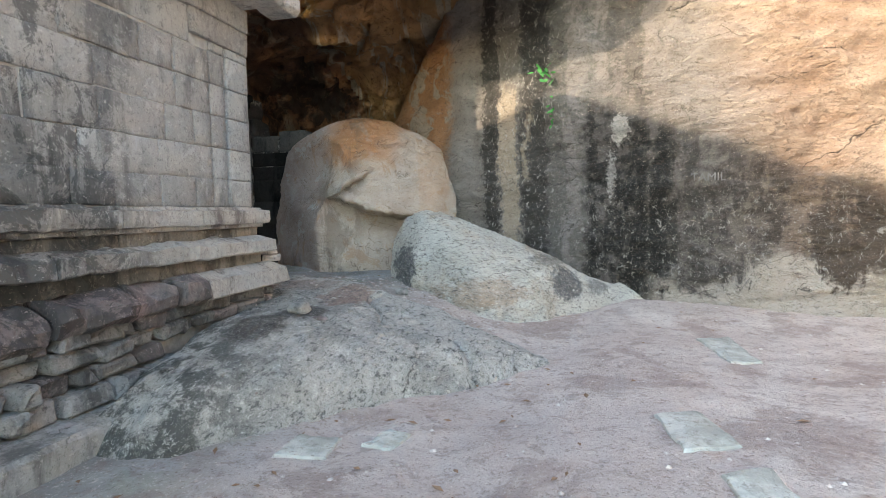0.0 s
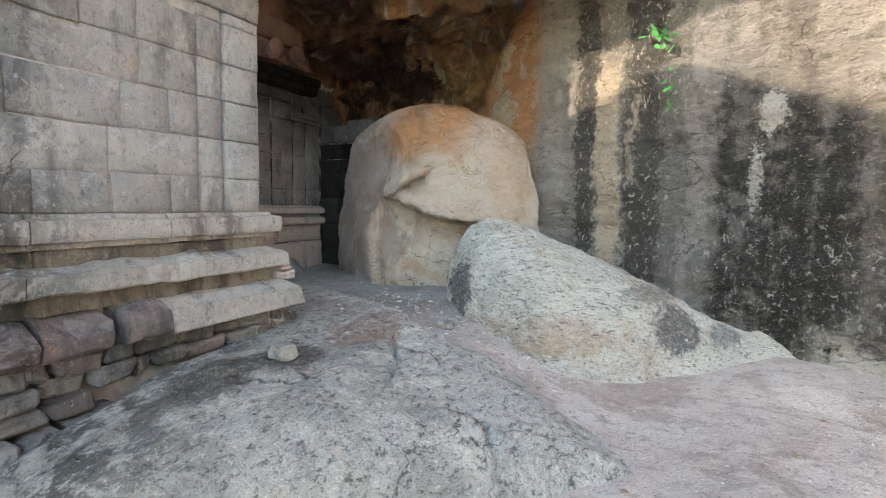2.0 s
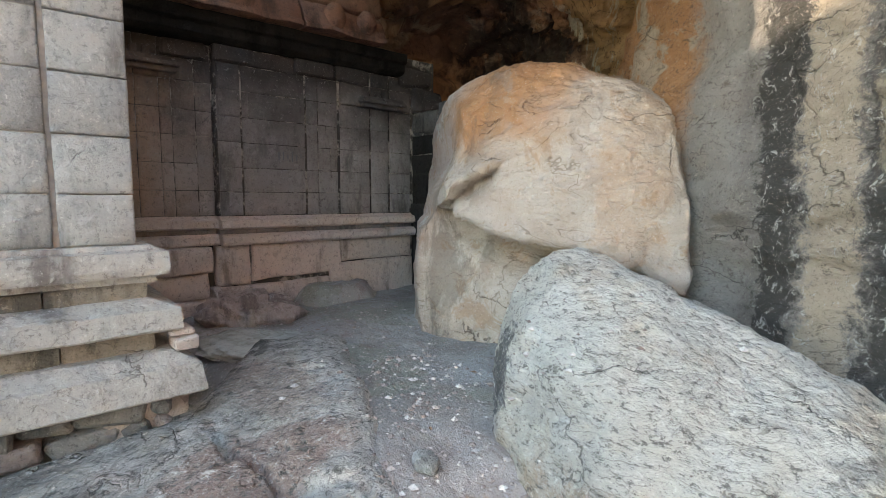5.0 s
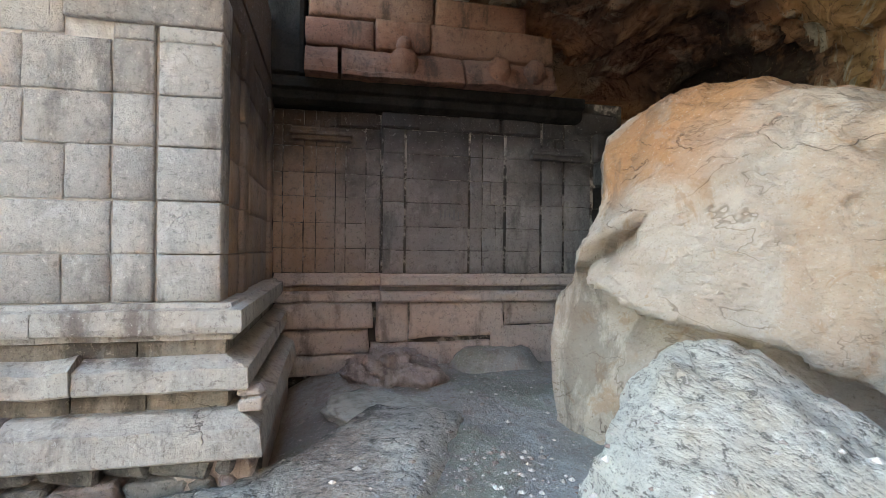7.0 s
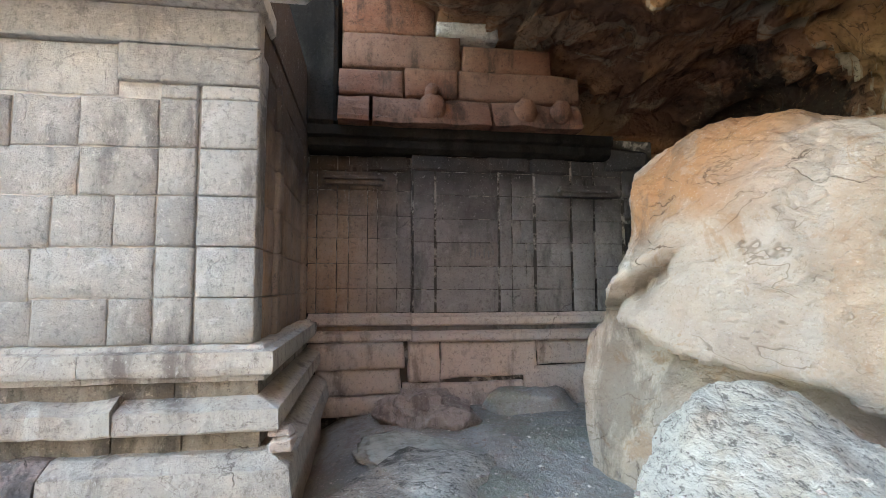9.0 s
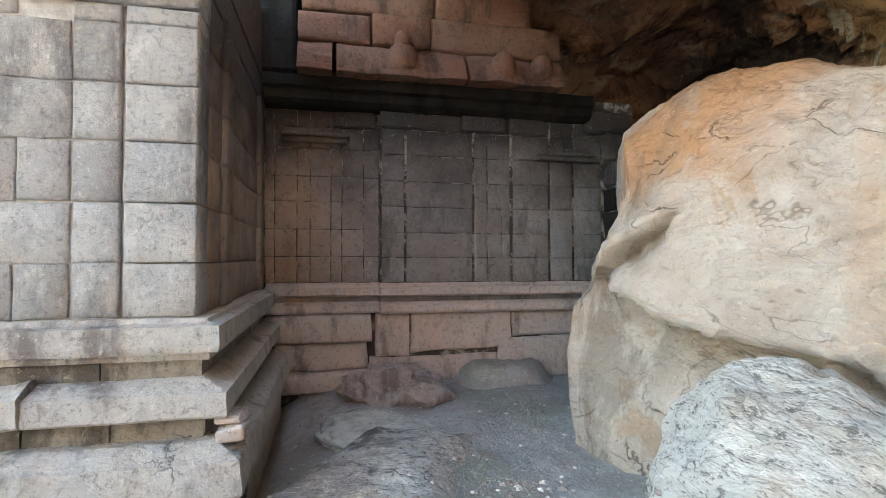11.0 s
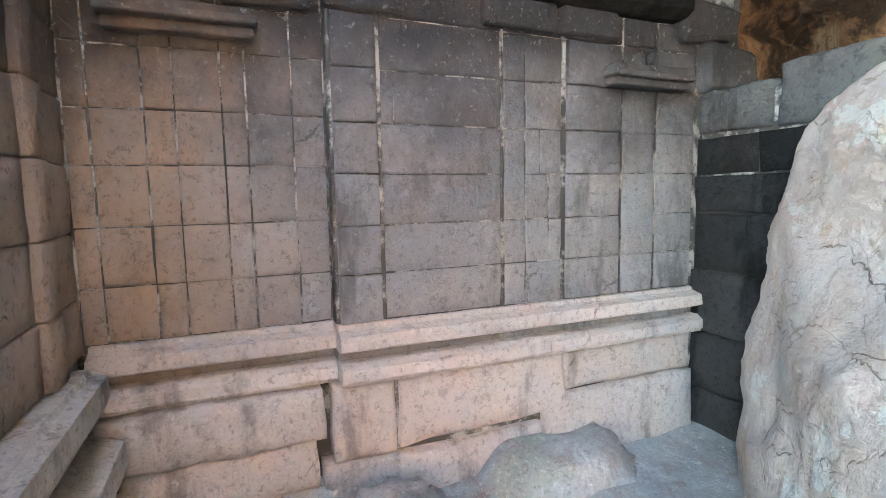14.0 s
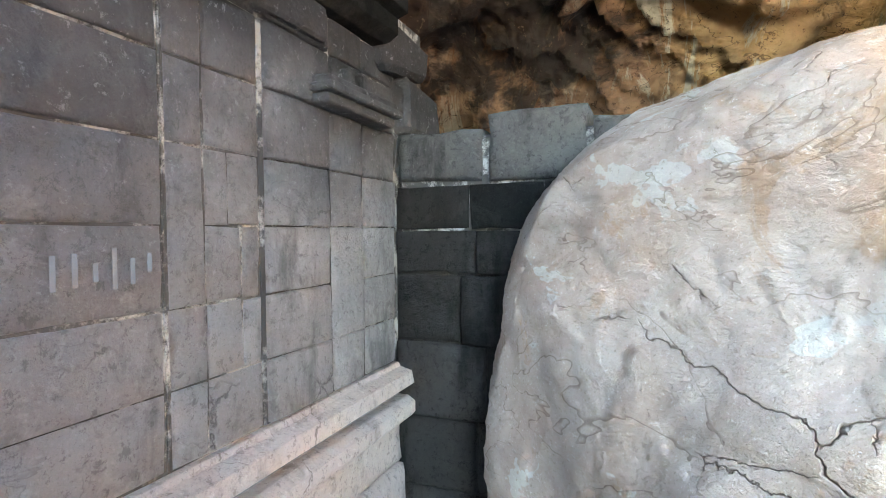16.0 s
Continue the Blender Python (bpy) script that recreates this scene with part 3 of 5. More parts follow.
def chamfer_box(lo, hi, b, jitter=0.0, rng=None):
    """Vertices and faces of a box with chamfered, slightly uneven edges."""
    global BOX_FACES
    verts, where = [], {}
    for cx in (0, 1):
        for cy in (0, 1):
            for cz in (0, 1):
                corner = [(lo, hi)[c][i] for i, c in enumerate((cx, cy, cz))]
                if rng and jitter:
                    corner = [v + rng.uniform(-jitter, jitter) for v in corner]
                for ax in range(3):
                    p = list(corner)
                    for other in range(3):
                        if other != ax:
                            p[other] += b if (cx, cy, cz)[other] == 0 else -b
                    where[(cx, cy, cz, ax)] = len(verts)
                    verts.append(p)
    if BOX_FACES is None:
        fs = []
        quad = ((0, 0), (1, 0), (1, 1), (0, 1))

        def key(ax, side, u, v):
            k = [0, 0, 0]
            k[ax] = side
            k[(ax + 1) % 3], k[(ax + 2) % 3] = u, v
            return tuple(k)
        for ax in range(3):
            for side in (0, 1):
                f = [where[key(ax, side, u, v) + (ax,)] for u, v in quad]
                fs.append(f if side else f[::-1])
        for ax in range(3):
            b1, b2 = (ax + 1) % 3, (ax + 2) % 3
            for u in (0, 1):
                for v in (0, 1):
                    k0, k1 = key(ax, 0, u, v), key(ax, 1, u, v)
                    f = [where[k0 + (b1,)], where[k1 + (b1,)], where[k1 + (b2,)], where[k0 + (b2,)]]
                    fs.append(f if (u == v) else f[::-1])
        for cx in (0, 1):
            for cy in (0, 1):
                for cz in (0, 1):
                    f = [where[(cx, cy, cz, a)] for a in range(3)]
                    fs.append(f if (cx + cy + cz) % 2 else f[::-1])
        BOX_FACES = fs
    return verts, BOX_FACES


block_rng = random.Random(4)


def block(name, lo, hi, material, parent=None, b=0.012, jitter=0.004):
    v, f = chamfer_box(lo, hi, b, jitter, block_rng)
    return mesh_object(name, v, f, material, parent)


def hewn(name, lo, hi, material, parent=None, face="x", b=0.010, wob=0.006, relief=0.007, cells=None):
    """A hand-dressed stone: uneven outline, worn arrises and a rough outer face towards +x, +y or -y."""
    rng = block_rng
    seed = rng.uniform(0, 90)
    along = 1 if face == "x" else 0
    u0, u1, z0, z1 = lo[along], hi[along], lo[2], hi[2]
    out, deep = {"x": (hi[0], lo[0]), "y": (hi[1], lo[1]), "-y": (lo[1], hi[1])}[face]
    sign = 1 if out > deep else -1
    nu, nv = cells or (max(4, min(9, int((u1 - u0) / 0.08) + 2)), max(4, min(6, int((z1 - z0) / 0.08) + 2)))
    b = min(b, (u1 - u0) * 0.3, (z1 - z0) * 0.3)

    def ticks(a, c, n):
        return [a] + [a + b + (c - a - 2 * b) * k / (n - 2) for k in range(n - 1)] + [c]
    us, vs = ticks(u0, u1, nu), ticks(z0, z1, nv)
    tilt, lean = rng.uniform(-0.003, 0.003), rng.uniform(-0.003, 0.003)
    verts, faces = [], []

    def put(u, v, d):
        verts.append((d, u, v) if face == "x" else (u, d, v))
    for i, u in enumerate(us):
        for j, v in enumerate(vs):
            rim = i in (0, nu) or j in (0, nv)
            q = Vector((u * 6 + seed, v * 6, seed))
            chip = max(0.0, noise.noise(q * 0.7 + Vector((9, 4, 2))) - 0.25) * 2.2
            d = relief * noise.fractal(q, 0.8, 2.0, 3) + tilt * (2 * i / nu - 1) + lean * (2 * j / nv - 1)
            d = max(d, -0.005)
            if rim:
                d -= b * (0.8 + chip)
            elif i in (1, nu - 1) or j in (1, nv - 1):
                d -= b * 0.5 * chip
            put(u + wob * noise.noise(q * 0.9) * (1 if i in (0, nu) else 0.5), v + wob * noise.noise(q * 0.9 + Vector((3, 7, 1))) * (1 if j in (0, nv) else 0.5), out + sign * d)
    w = nv + 1
    flip = (face == "x") == (sign > 0)
    for i in range(nu):
        for j in range(nv):
            f = (i * w + j, (i + 1) * w + j, (i + 1) * w + j + 1, i * w + j + 1)
            faces.append(f if flip else f[::-1])
    ring = [i * w for i in range(nu + 1)] + [nu * w + j for j in range(1, nv + 1)] + [i * w + nv for i in range(nu - 1, -1, -1)] + [j for j in range(nv - 1, 0, -1)]
    k = len(verts)
    for r in ring:
        p = list(verts[r])
        p[0 if face == "x" else 1] = deep
        verts.append(tuple(p))
    for i in range(len(ring)):
        j = (i + 1) % len(ring)
        f = (ring[j], ring[i], k + i, k + j)
        faces.append(f if flip else f[::-1])
    faces.append(tuple(k + i for i in range(len(ring)))[::-1] if flip else tuple(k + i for i in range(len(ring))))
    return mesh_object(name, verts, faces, material, parent, True)


def fbm(p, scale, octaves=4):
    return noise.fractal(Vector(p) * scale, 0.75, 2.1, octaves, noise_basis="PERLIN_ORIGINAL")


def sheet(name, nu, nv, fn, material, parent=None, wrap=False):
    """A smooth surface through fn(u, v), u and v from 0 to 1."""
    verts = [fn(i / nu, j / nv) for i in range(nu + (0 if wrap else 1)) for j in range(nv + 1)]
    w = nv + 1
    faces = []
    for i in range(nu):
        a, b2 = i * w, ((i + 1) % nu if wrap else i + 1) * w
        for j in range(nv):
            faces.append((a + j, b2 + j, b2 + j + 1, a + j + 1))
    return mesh_object(name, verts, faces, material, parent, True)


# ---- ground ----
def ground_z(x, y):
    z = -0.045 + 0.14 * ss(-0.6, 0.9, x) + 0.12 * ss(5.5, 7.0, y) * ss(-1.0, 1.0, x)
    z += 0.55 * ss(0.6, -2.4, x) * ss(4.0, 5.7, y)
    return z


def stretched(lo, hi, step, far, n):
    inner = list(np.arange(lo, hi + step / 2, step))
    grow = [(far * (i / n) ** 3) for i in range(1, n + 1)]
    return [lo - g for g in grow[::-1]] + inner + [hi + g for g in grow]


gx, gy = stretched(-5.6, 5.0, 0.05, 300, 14), stretched(0.5, 8.6, 0.05, 300, 14)


def ground_h(x, y):
    return ground_z(x, y) + 0.035 * fbm((x, y, 0), 0.9, 3) + 0.010 * fbm((x, y, 4), 5, 3)


gverts = [(x, y, ground_h(x, y)) for x in gx for y in gy]
gfaces = [(i * len(gy) + j, (i + 1) * len(gy) + j, (i + 1) * len(gy) + j + 1, i * len(gy) + j + 1) for i in range(len(gx) - 1) for j in range(len(gy) - 1)]
ground = structure(mesh_object("ground", gverts, gfaces, dirt_mat, None, True), "trodden pinkish earth strewn with grit", "ground")


# ---- cliff and overhang ----
CLIFF_PLAN = [(-4.2, 11.2), (-3.3, 9.75), (-2.6, 8.85), (-1.8, 8.15), (-1.0, 7.65), (-0.3, 7.38), (0.5, 7.2), (1.3, 7.0), (2.1, 6.72), (3.5, 6.45), (6.0, 5.6), (9.0, 3.2), (11.0, 0.0), (12.0, -6.0)]
plan_len = [0.0]
for p, q in zip(CLIFF_PLAN, CLIFF_PLAN[1:]):
    plan_len.append(plan_len[-1] + math.dist(p, q))


def cliff_at(u, v):
    # finer steps on the part that is passed closely
    s = plan_len[-1] * (0.62 * u + 0.38 * u ** 3)
    x = float(np.interp(s, plan_len, [p[0] for p in CLIFF_PLAN]))
    x2 = float(np.interp(s + 0.5, plan_len, [p[0] for p in CLIFF_PLAN]))
    x1 = float(np.interp(s - 0.5, plan_len, [p[0] for p in CLIFF_PLAN]))
    y = sum(float(np.interp(s + k, plan_len, [p[1] for p in CLIFF_PLAN])) for k in (-0.4, -0.2, 0, 0.2, 0.4)) / 5
    w = -0.4 + 9.4 * v
    edge = 3.35 + 1.15 * (x + 2.5)
    over = max(0.0, w - edge)
    z = w - over * 0.8 * ss(0, 0.6, over)
    y -= 0.09 * min(z, 4.0) * ss(-1.0, 0.5, x)
    y += 1.3 * over * ss(0, 0.5, over) - 0.10 * ss(0.9, 0.0, z) * ss(0.8, 1.6, x)
    d = 0.16 * fbm((x, y, z * 1.3), 0.6, 3) + 0.075 * fbm((x, y, z * 1.8), 2.2, 6) + 0.014 * fbm((x, y, z), 11, 3)
    return (x, y + d, z)


cliff = structure(sheet("cliff", 420, 330, cliff_at, cliff_mat), "granite cliff with black rain streaks and pale lichen", "rock face")

ROOF_CURVE = [(6.4, 8.5), (5.8, 6.0), (5.35, 0.65), (5.45, 0.2), (5.8, 0.0), (6.6, 4.35), (7.5, 4.35), (9.0, 4.15), (10.0, 3.7), (10.6, 2.8), (10.9, 1.6), (11.0, -0.2)]
LIP_X, LIP_Z = (-10.0, -5.0, -3.6, -2.9, -1.9, -0.8, -0.3, 0.3, 0.6, 0.9, 1.2), (5.0, 4.8, 4.16, 4.10, 3.86, 3.80, 4.05, 4.22, 4.7, 6.0, 8.0)


def roof_at(u, v):
    x = -10.0 + 11.2 * u
    k = v * (len(ROOF_CURVE) - 1)
    i = min(int(k), len(ROOF_CURVE) - 2)
    f = k - i
    lip = float(np.interp(x, LIP_X, LIP_Z))
    (ya, za), (yb, zb) = ROOF_CURVE[i], ROOF_CURVE[i + 1]
    za, zb = (lip + h if h < 1 and 2 <= m <= 4 else max(h, lip + 0.8) if m < 2 else max(h, lip - 0.35 * (m - 4)) if m < 8 else h for m, h in ((i, za), (i + 1, zb)))
    y, z = ya + (yb - ya) * f, za + (zb - za) * f
    deep = ss(5.6, 7.0, y)
    n = (0.06 + 0.30 * deep) * fbm((x, y, z), 0.5, 3) + (0.05 + 0.13 * deep) * fbm((x, y, z), 1.7, 5)
    # broken beds: each ends in a sharp lower edge
    bed = 3.2 * fbm((x * 0.5, y * 0.9, z), 0.55, 3) + 1.1 * y
    n += 0.20 * deep * (bed - math.floor(bed))
    return (x, y + 0.8 * n, z + n)


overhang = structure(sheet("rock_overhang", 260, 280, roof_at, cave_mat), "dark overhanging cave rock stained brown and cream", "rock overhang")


# ---- boulders ----
def spow(v, p):
    return math.copysign(abs(v) ** p, v)


def boulder_at(u, v):
    a, b, c, th = 1.80, 1.50, 2.20, 0.48
    lon, lat = 2 * math.pi * u, -0.5 * math.pi + math.pi * v
    e, e2 = 2 / 2.15, 2 / 3.2
    X, Y, Z = (a * spow(math.cos(lat), e2) * spow(math.cos(lon), e), b * spow(math.cos(lat), e2) * spow(math.sin(lon), e), c * spow(math.sin(lat), e2))
    if Z > 0:
        Z *= 1 - 0.16 * ss(-0.5, 1.5, X)
    z = Z + 0.67
    # the overhung crease across the face
    if Y < 0:
        crease = 1.53 - 0.27 * (X + 0.75) + 0.04 * math.sin(5 * X) + 0.05 * fbm((X, 0, 3), 5, 3)
        below = crease - z
        dent = 0.42 * ss(0.0, 0.035, below) * math.exp(-max(0, below) / 0.55) * ss(-1.2, -0.7, X) * ss(0, -0.5, Y)
        lip = 0.06 * math.exp(-((below + 0.06) / 0.10) ** 2) * ss(-1.2, -0.9, X)
        up = 1.57 + 0.60 * (X + 0.95) + 0.04 * fbm((X, 0, 8), 6, 3)
        gap = up - z
        arm = ss(-1.05, -0.85, X) * ss(-0.25, -0.5, X)
        dent += 0.20 * ss(0.0, 0.025, gap) * math.exp(-max(0, gap) / 0.10) * arm * (1 if below < 0 else 0)
        lip += 0.055 * math.exp(-((gap + 0.05) / 0.06) ** 2) * arm
        k = 1 - (dent - lip) / 1.2
        Y *= k
    x, y = -2.90 + X * math.cos(th) - Y * math.sin(th), 8.45 + X * math.sin(th) + Y * math.cos(th)
    e4 = 0.826 * x + 0.564 * y - 3.20 + 0.15 * max(0.0, z - 1.6)
    if e4 > 0:
        x, y = x - 0.826 * 0.85 * e4, y - 0.564 * 0.85 * e4
    e3 = -0.63 * x - 0.777 * y + 3.25 + 0.11 * max(0.0, z - 1.2)
    if e3 > 0:
        x, y = x + 0.63 * 0.9 * e3, y + 0.777 * 0.9 * e3
    e5 = -0.5 * x - 0.867 * y + 4.456 + 0.19 * ss(1.55, 2.1, z) - 0.45 * ss(1.55, 1.1, z)
    if e5 > 0:
        x, y = x + 0.5 * 0.9 * e5, y + 0.867 * 0.9 * e5
    d = Vector((X / a ** 2, Y / b ** 2, Z / c ** 2)).normalized()
    skin = 3.4 * fbm((x + 4, y, z * 1.3), 0.8, 4)
    n = 0.07 * fbm((x, y, z), 0.9, 3) + 0.034 * (1 - 0.55 * ss(-3.0, -3.4, x)) * fbm((x, y, z * 1.4), 2.8, 6) + 0.010 * fbm((x, y, z * 1.5), 14, 4) + 0.016 * (skin - math.floor(skin)) * ss(-3.4, -3.0, x)
    return (x + n * (d.x * math.cos(th) - d.y * math.sin(th)), y + n * (d.x * math.sin(th) + d.y * math.cos(th)), z + n * d.z)


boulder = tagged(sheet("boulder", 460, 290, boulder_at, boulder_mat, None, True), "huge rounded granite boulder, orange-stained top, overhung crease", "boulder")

#        x     front  rear  top   foot
WHALE = [(-2.12, 6.62, 6.95, 0.75, 0.35), (-2.06, 6.48, 7.10, 1.10, 0.30), (-1.90, 6.32, 7.25, 1.34, 0.25), (-1.60, 6.05, 7.30, 1.38, 0.25), (-1.10, 5.78, 7.35, 1.25, 0.2),
         (-0.60, 5.70, 7.35, 1.04, 0.15), (0.0, 5.95, 7.42, 0.76, 0.1), (0.5, 6.35, 7.45, 0.52, 0.1), (0.9, 6.75, 7.40, 0.36, 0.1), (1.25, 7.0, 7.25, 0.24, 0.1)]


def whale_at(u, v):
    cols = list(zip(*WHALE))
    s = u * (len(WHALE) - 1)
    idx = range(len(WHALE))
    yf, yr, zt, zb = (sum(float(np.interp(s + k, idx, cols[c])) for k in (-0.3, 0, 0.3)) / 3 for c in (1, 2, 3, 4))
    x = float(np.interp(s, idx, cols[0]))
    ang = math.pi * v
    g = ((1 - math.cos(ang)) / 2) ** 0.82
    y = yf + (yr - yf) * g
    z = (zb - 0.25) + (zt - zb + 0.25) * math.sin(ang) ** 0.72
    n = 0.06 * fbm((x, y, z), 1.3, 3) + 0.032 * fbm((x, y * 1.6, z * 1.6), 4.0, 6) + 0.006 * fbm((x, y, z), 18, 3)
    return (x - 0.25 * n, y - n * math.cos(ang), z + n * math.sin(ang))


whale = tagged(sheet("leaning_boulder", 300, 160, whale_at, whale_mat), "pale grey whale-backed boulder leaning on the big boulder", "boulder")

SLAB_EDGE = [(-2.62, 2.42), (-2.02, 2.50), (-1.41, 3.12), (-1.0, 3.62), (-0.4, 3.98), (0.22, 4.62), (-0.15, 5.02), (-0.98, 5.40), (-1.9, 5.55), (-2.45, 5.88), (-3.0, 6.05), (-3.65, 6.30), (-3.95, 5.75), (-3.2, 5.1), (-3.0, 4.5), (-2.9, 3.4)]
SLAB_CRACKS = [[(-1.36, 4.29), (-1.52, 4.62), (-1.79, 5.03), (-1.62, 5.32), (-1.30, 5.36)], [(-1.25, 4.05), (-1.0, 4.35), (-0.55, 4.42), (-0.2, 4.75)], [(-0.75, 4.38), (-0.5, 4.05), (-0.35, 3.9)], [(-2.4, 4.9), (-1.8, 5.0), (-1.45, 5.35)], [(-2.3, 3.6), (-1.8, 3.9), (-1.7, 4.4), (-1.25, 4.75)]]


def segment_gap(x, y, a, b):
    dx, dy = b[0] - a[0], b[1] - a[1]
    t = max(0, min(1, ((x - a[0]) * dx + (y - a[1]) * dy) / (dx * dx + dy * dy)))
    return math.hypot(x - a[0] - t * dx, y - a[1] - t * dy)


def slab_at(u, v):
    n = len(SLAB_EDGE)
    s = u * n
    i = int(s) % n
    f = s - int(s)
    (xa, ya), (xb, yb) = SLAB_EDGE[i], SLAB_EDGE[(i + 1) % n]
    ex, ey = xa + (xb - xa) * f, ya + (yb - ya) * f
    cx, cy = -1.9, 4.6
    wob = 1 + 0.05 * fbm((ex, ey, 2), 2.2, 3)
    r = 1 - v
    x, y = cx + (ex - cx) * r * wob, cy + (ey - cy) * r * wob
    top = 0.10 + 0.40 * ss(0.4, -2.3, x) * (0.50 + 0.50 * ss(2.3, 4.3, y)) + 0.10 * ss(4.8, 5.8, y) * ss(-0.5, -2.0, x)
    base = ground_z(x, y) - 0.08
    rise = 1 - math.exp(-max(0.0, 1 - r) * 11)
    z = base + (max(top, base + 0.13) - base) * rise
    z += (0.035 * fbm((x, y, 1), 1.6, 4) + 0.016 * fbm((x, y * 0.6, 3), 6, 4)) * rise
    for line in SLAB_CRACKS:
        gap = min(segment_gap(x + 0.04 * fbm((x, y, 7), 5, 3), y + 0.04 * fbm((x, y, 9), 5, 3), p, q) for p, q in zip(line, line[1:]))
        z -= 0.065 * math.exp(-(gap / 0.022) ** 2)
    return (x, y, z)


slab = tagged(sheet("rock_outcrop", 420, 150, slab_at, slab_mat, None, True), "low domed grey granite outcrop crossed by cracks", "rock")


# ---- temple: street front ----
FX, CY, FOOT, TOP = -2.90, 4.70, 1.42, 3.12
front = structure(mesh_object("wall_front", *chamfer_box((-5.0, -7.0, -0.4), (FX - 0.013, 4.356, TOP), 0.01), mortar), "temple street wall of grey granite blocks", "wall")
block("pilaster_core", (-3.2, 4.357, -0.3), (FX - 0.034, CY - 0.02, TOP - 0.002), mortar, front, 0.004, 0)
COURSES = [1.42, 1.68, 1.965, 2.255, 2.53, 2.815, 3.12]
JOINTS = [(1.0, 1.55, 2.2, 2.78, 3.12, 3.55, 3.93, 4.155), (1.0, 1.7, 2.35, 2.85, 3.53, 4.155), (1.0, 1.45, 2.05, 2.52, 3.02, 3.62, 3.94, 4.155),
          (1.0, 1.8, 2.4, 3.0, 3.75, 4.155), (1.0, 1.5, 2.15, 2.78, 3.4, 3.74, 4.155), (1.0, 1.75, 2.5, 3.2, 3.93)]
for i, (z0, z1) in enumerate(zip(COURSES, COURSES[1:])):
    rr = random.Random(20 + i)
    for a, b2 in zip(JOINTS[i], JOINTS[i][1:]):
        dz = 0.018 * (4.2 - (a + b2) / 2) * (0.6 if i == 0 else 1.0) * (0 if i == 5 else 1)
        out = rr.uniform(-0.006, 0.009)
        hewn("stone_block", (FX - 0.2, a + 0.003, z0 + 0.003 - (dz if i else 0)), (FX + out, b2 - 0.003, z1 - 0.003 - (0 if i == 5 else dz)), front_stone, front, "x", 0.007, 0.010, 0.008)
    if i < 5:
        hewn("stone_block", (FX - 0.2, 4.160, z0 + 0.003), (FX + 0.004, 4.358, z1 - 0.003), front_stone, front)
        hewn("pilaster_block", (FX - 0.2, 4.382, z0 + 0.003), (FX + 0.018, CY, z1 - 0.003), front_stone, front)
hewn("stone_block", (FX - 0.2, 4.160, 2.818), (FX + 0.004, 4.358, 2.90), front_stone, front)
hewn("pilaster_block", (FX - 0.2, 4.382, 2.818), (FX + 0.018, CY, 2.895), front_stone, front)
hewn("capital_block", (FX - 0.2, 3.935, 2.905), (FX + 0.032, CY + 0.006, 3.117), front_stone, front)
frieze = structure(block("wall_frieze", (-3.0, -7.0, TOP + 0.002), (FX + 0.05, CY, 3.34), front_stone, None, 0.012, 0), "plain granite frieze beam above the pilasters", "wall trim")
side_frieze = structure(block("side_frieze", (-5.5, CY - 0.5, TOP + 0.002), (-3.003, CY - 0.004, 3.355), dark_stone, None, 0.012, 0), "soot-dark frieze over the side wall", "wall trim")
eave = structure(mesh_object("eave", *chamfer_box((-3.3, -7.0, 3.345), (-2.42, CY + 0.02, 3.55), 0.05), ledge_stone), "projecting stone eave slab", "eave")
eave_tip = structure(mesh_object("eave_corner", *chamfer_box((-2.80, CY + 0.025, 3.345), (-2.425, 5.02, 3.55), 0.05), ledge_stone), "broken corner piece of the stone eave", "eave")
# added out of view, as high as the shadow edge on the cliff needs
upper = structure(mesh_object("wall_upper", *chamfer_box((-7.6, -7.0, 3.555), (-2.62, CY - 0.01, 3.98), 0.04), front_stone), "unseen grey granite parapet added to shade the cliff", "wall")
side_top = structure(mesh_object("wall_side_top", *chamfer_box((-5.5, CY - 0.6, 3.36), (-2.95, CY - 0.005, 4.02), 0.03), dark_stone), "soot-blackened upper side wall", "wall")
# two added boxes that block light leaking in from the west
cave_end = structure(mesh_object("rock_side", *chamfer_box((-9.0, 4.75, 3.52), (-6.0, 11.6, 6.2), 0.2), cave_mat), "dark rock added beside the tower to keep light out of the cave", "rock face")
cave_west = structure(mesh_object("rock_side_low", *chamfer_box((-9.0, 8.3, -0.4), (-6.0, 11.6, 3.515), 0.1), cave_mat), "dark rock added low down to keep light out of the cave", "rock face")
rear_mass = structure(mesh_object("wall_core", *chamfer_box((-7.6, -7.0, -0.4), (-5.42, 8.2, 3.50), 0.02), dark_stone), "solid temple core of sooty stone", "wall")


def run_along(name, profile, y0, y1, x_end, material, parent, rough=0.006, seed=1):
    """A moulding course: its profile (outward, height) carried along y and turned round the corner along -x."""
    verts, faces = [], []
    n = len(profile)
    rows = []
    steps = max(2, int((y1 - y0) / 0.08))
    for k in range(steps + 1):
        y = y0 + (y1 - y0) * k / steps
        rows.append([(FX + o, y + (o if (k == steps and x_end is not None) else 0), z) for o, z in profile])
    if x_end is not None:
        rows.append([(x_end, CY + o, z) for o, z in profile])
    for r in rows:
        for p in r:
            w = rough * (fbm((p[0] + seed, p[1], p[2]), 4, 3) + 0.5 * fbm((p[0] + seed, p[1], p[2]), 13, 3))
            verts.append((p[0] + w, p[1] + (w if p[0] < FX - 0.5 else 0), p[2] + 0.7 * w))
    for i in range(len(rows) - 1):
        for j in range(n):
            j2 = (j + 1) % n
            faces.append((i * n + j, (i + 1) * n + j, (i + 1) * n + j2, i * n + j2))
    faces.append(tuple(range(n))[::-1])
    faces.append(tuple(range((len(rows) - 1) * n, len(rows) * n)))
    return mesh_object(name, verts, faces, material, parent)


base = new("temple_base")
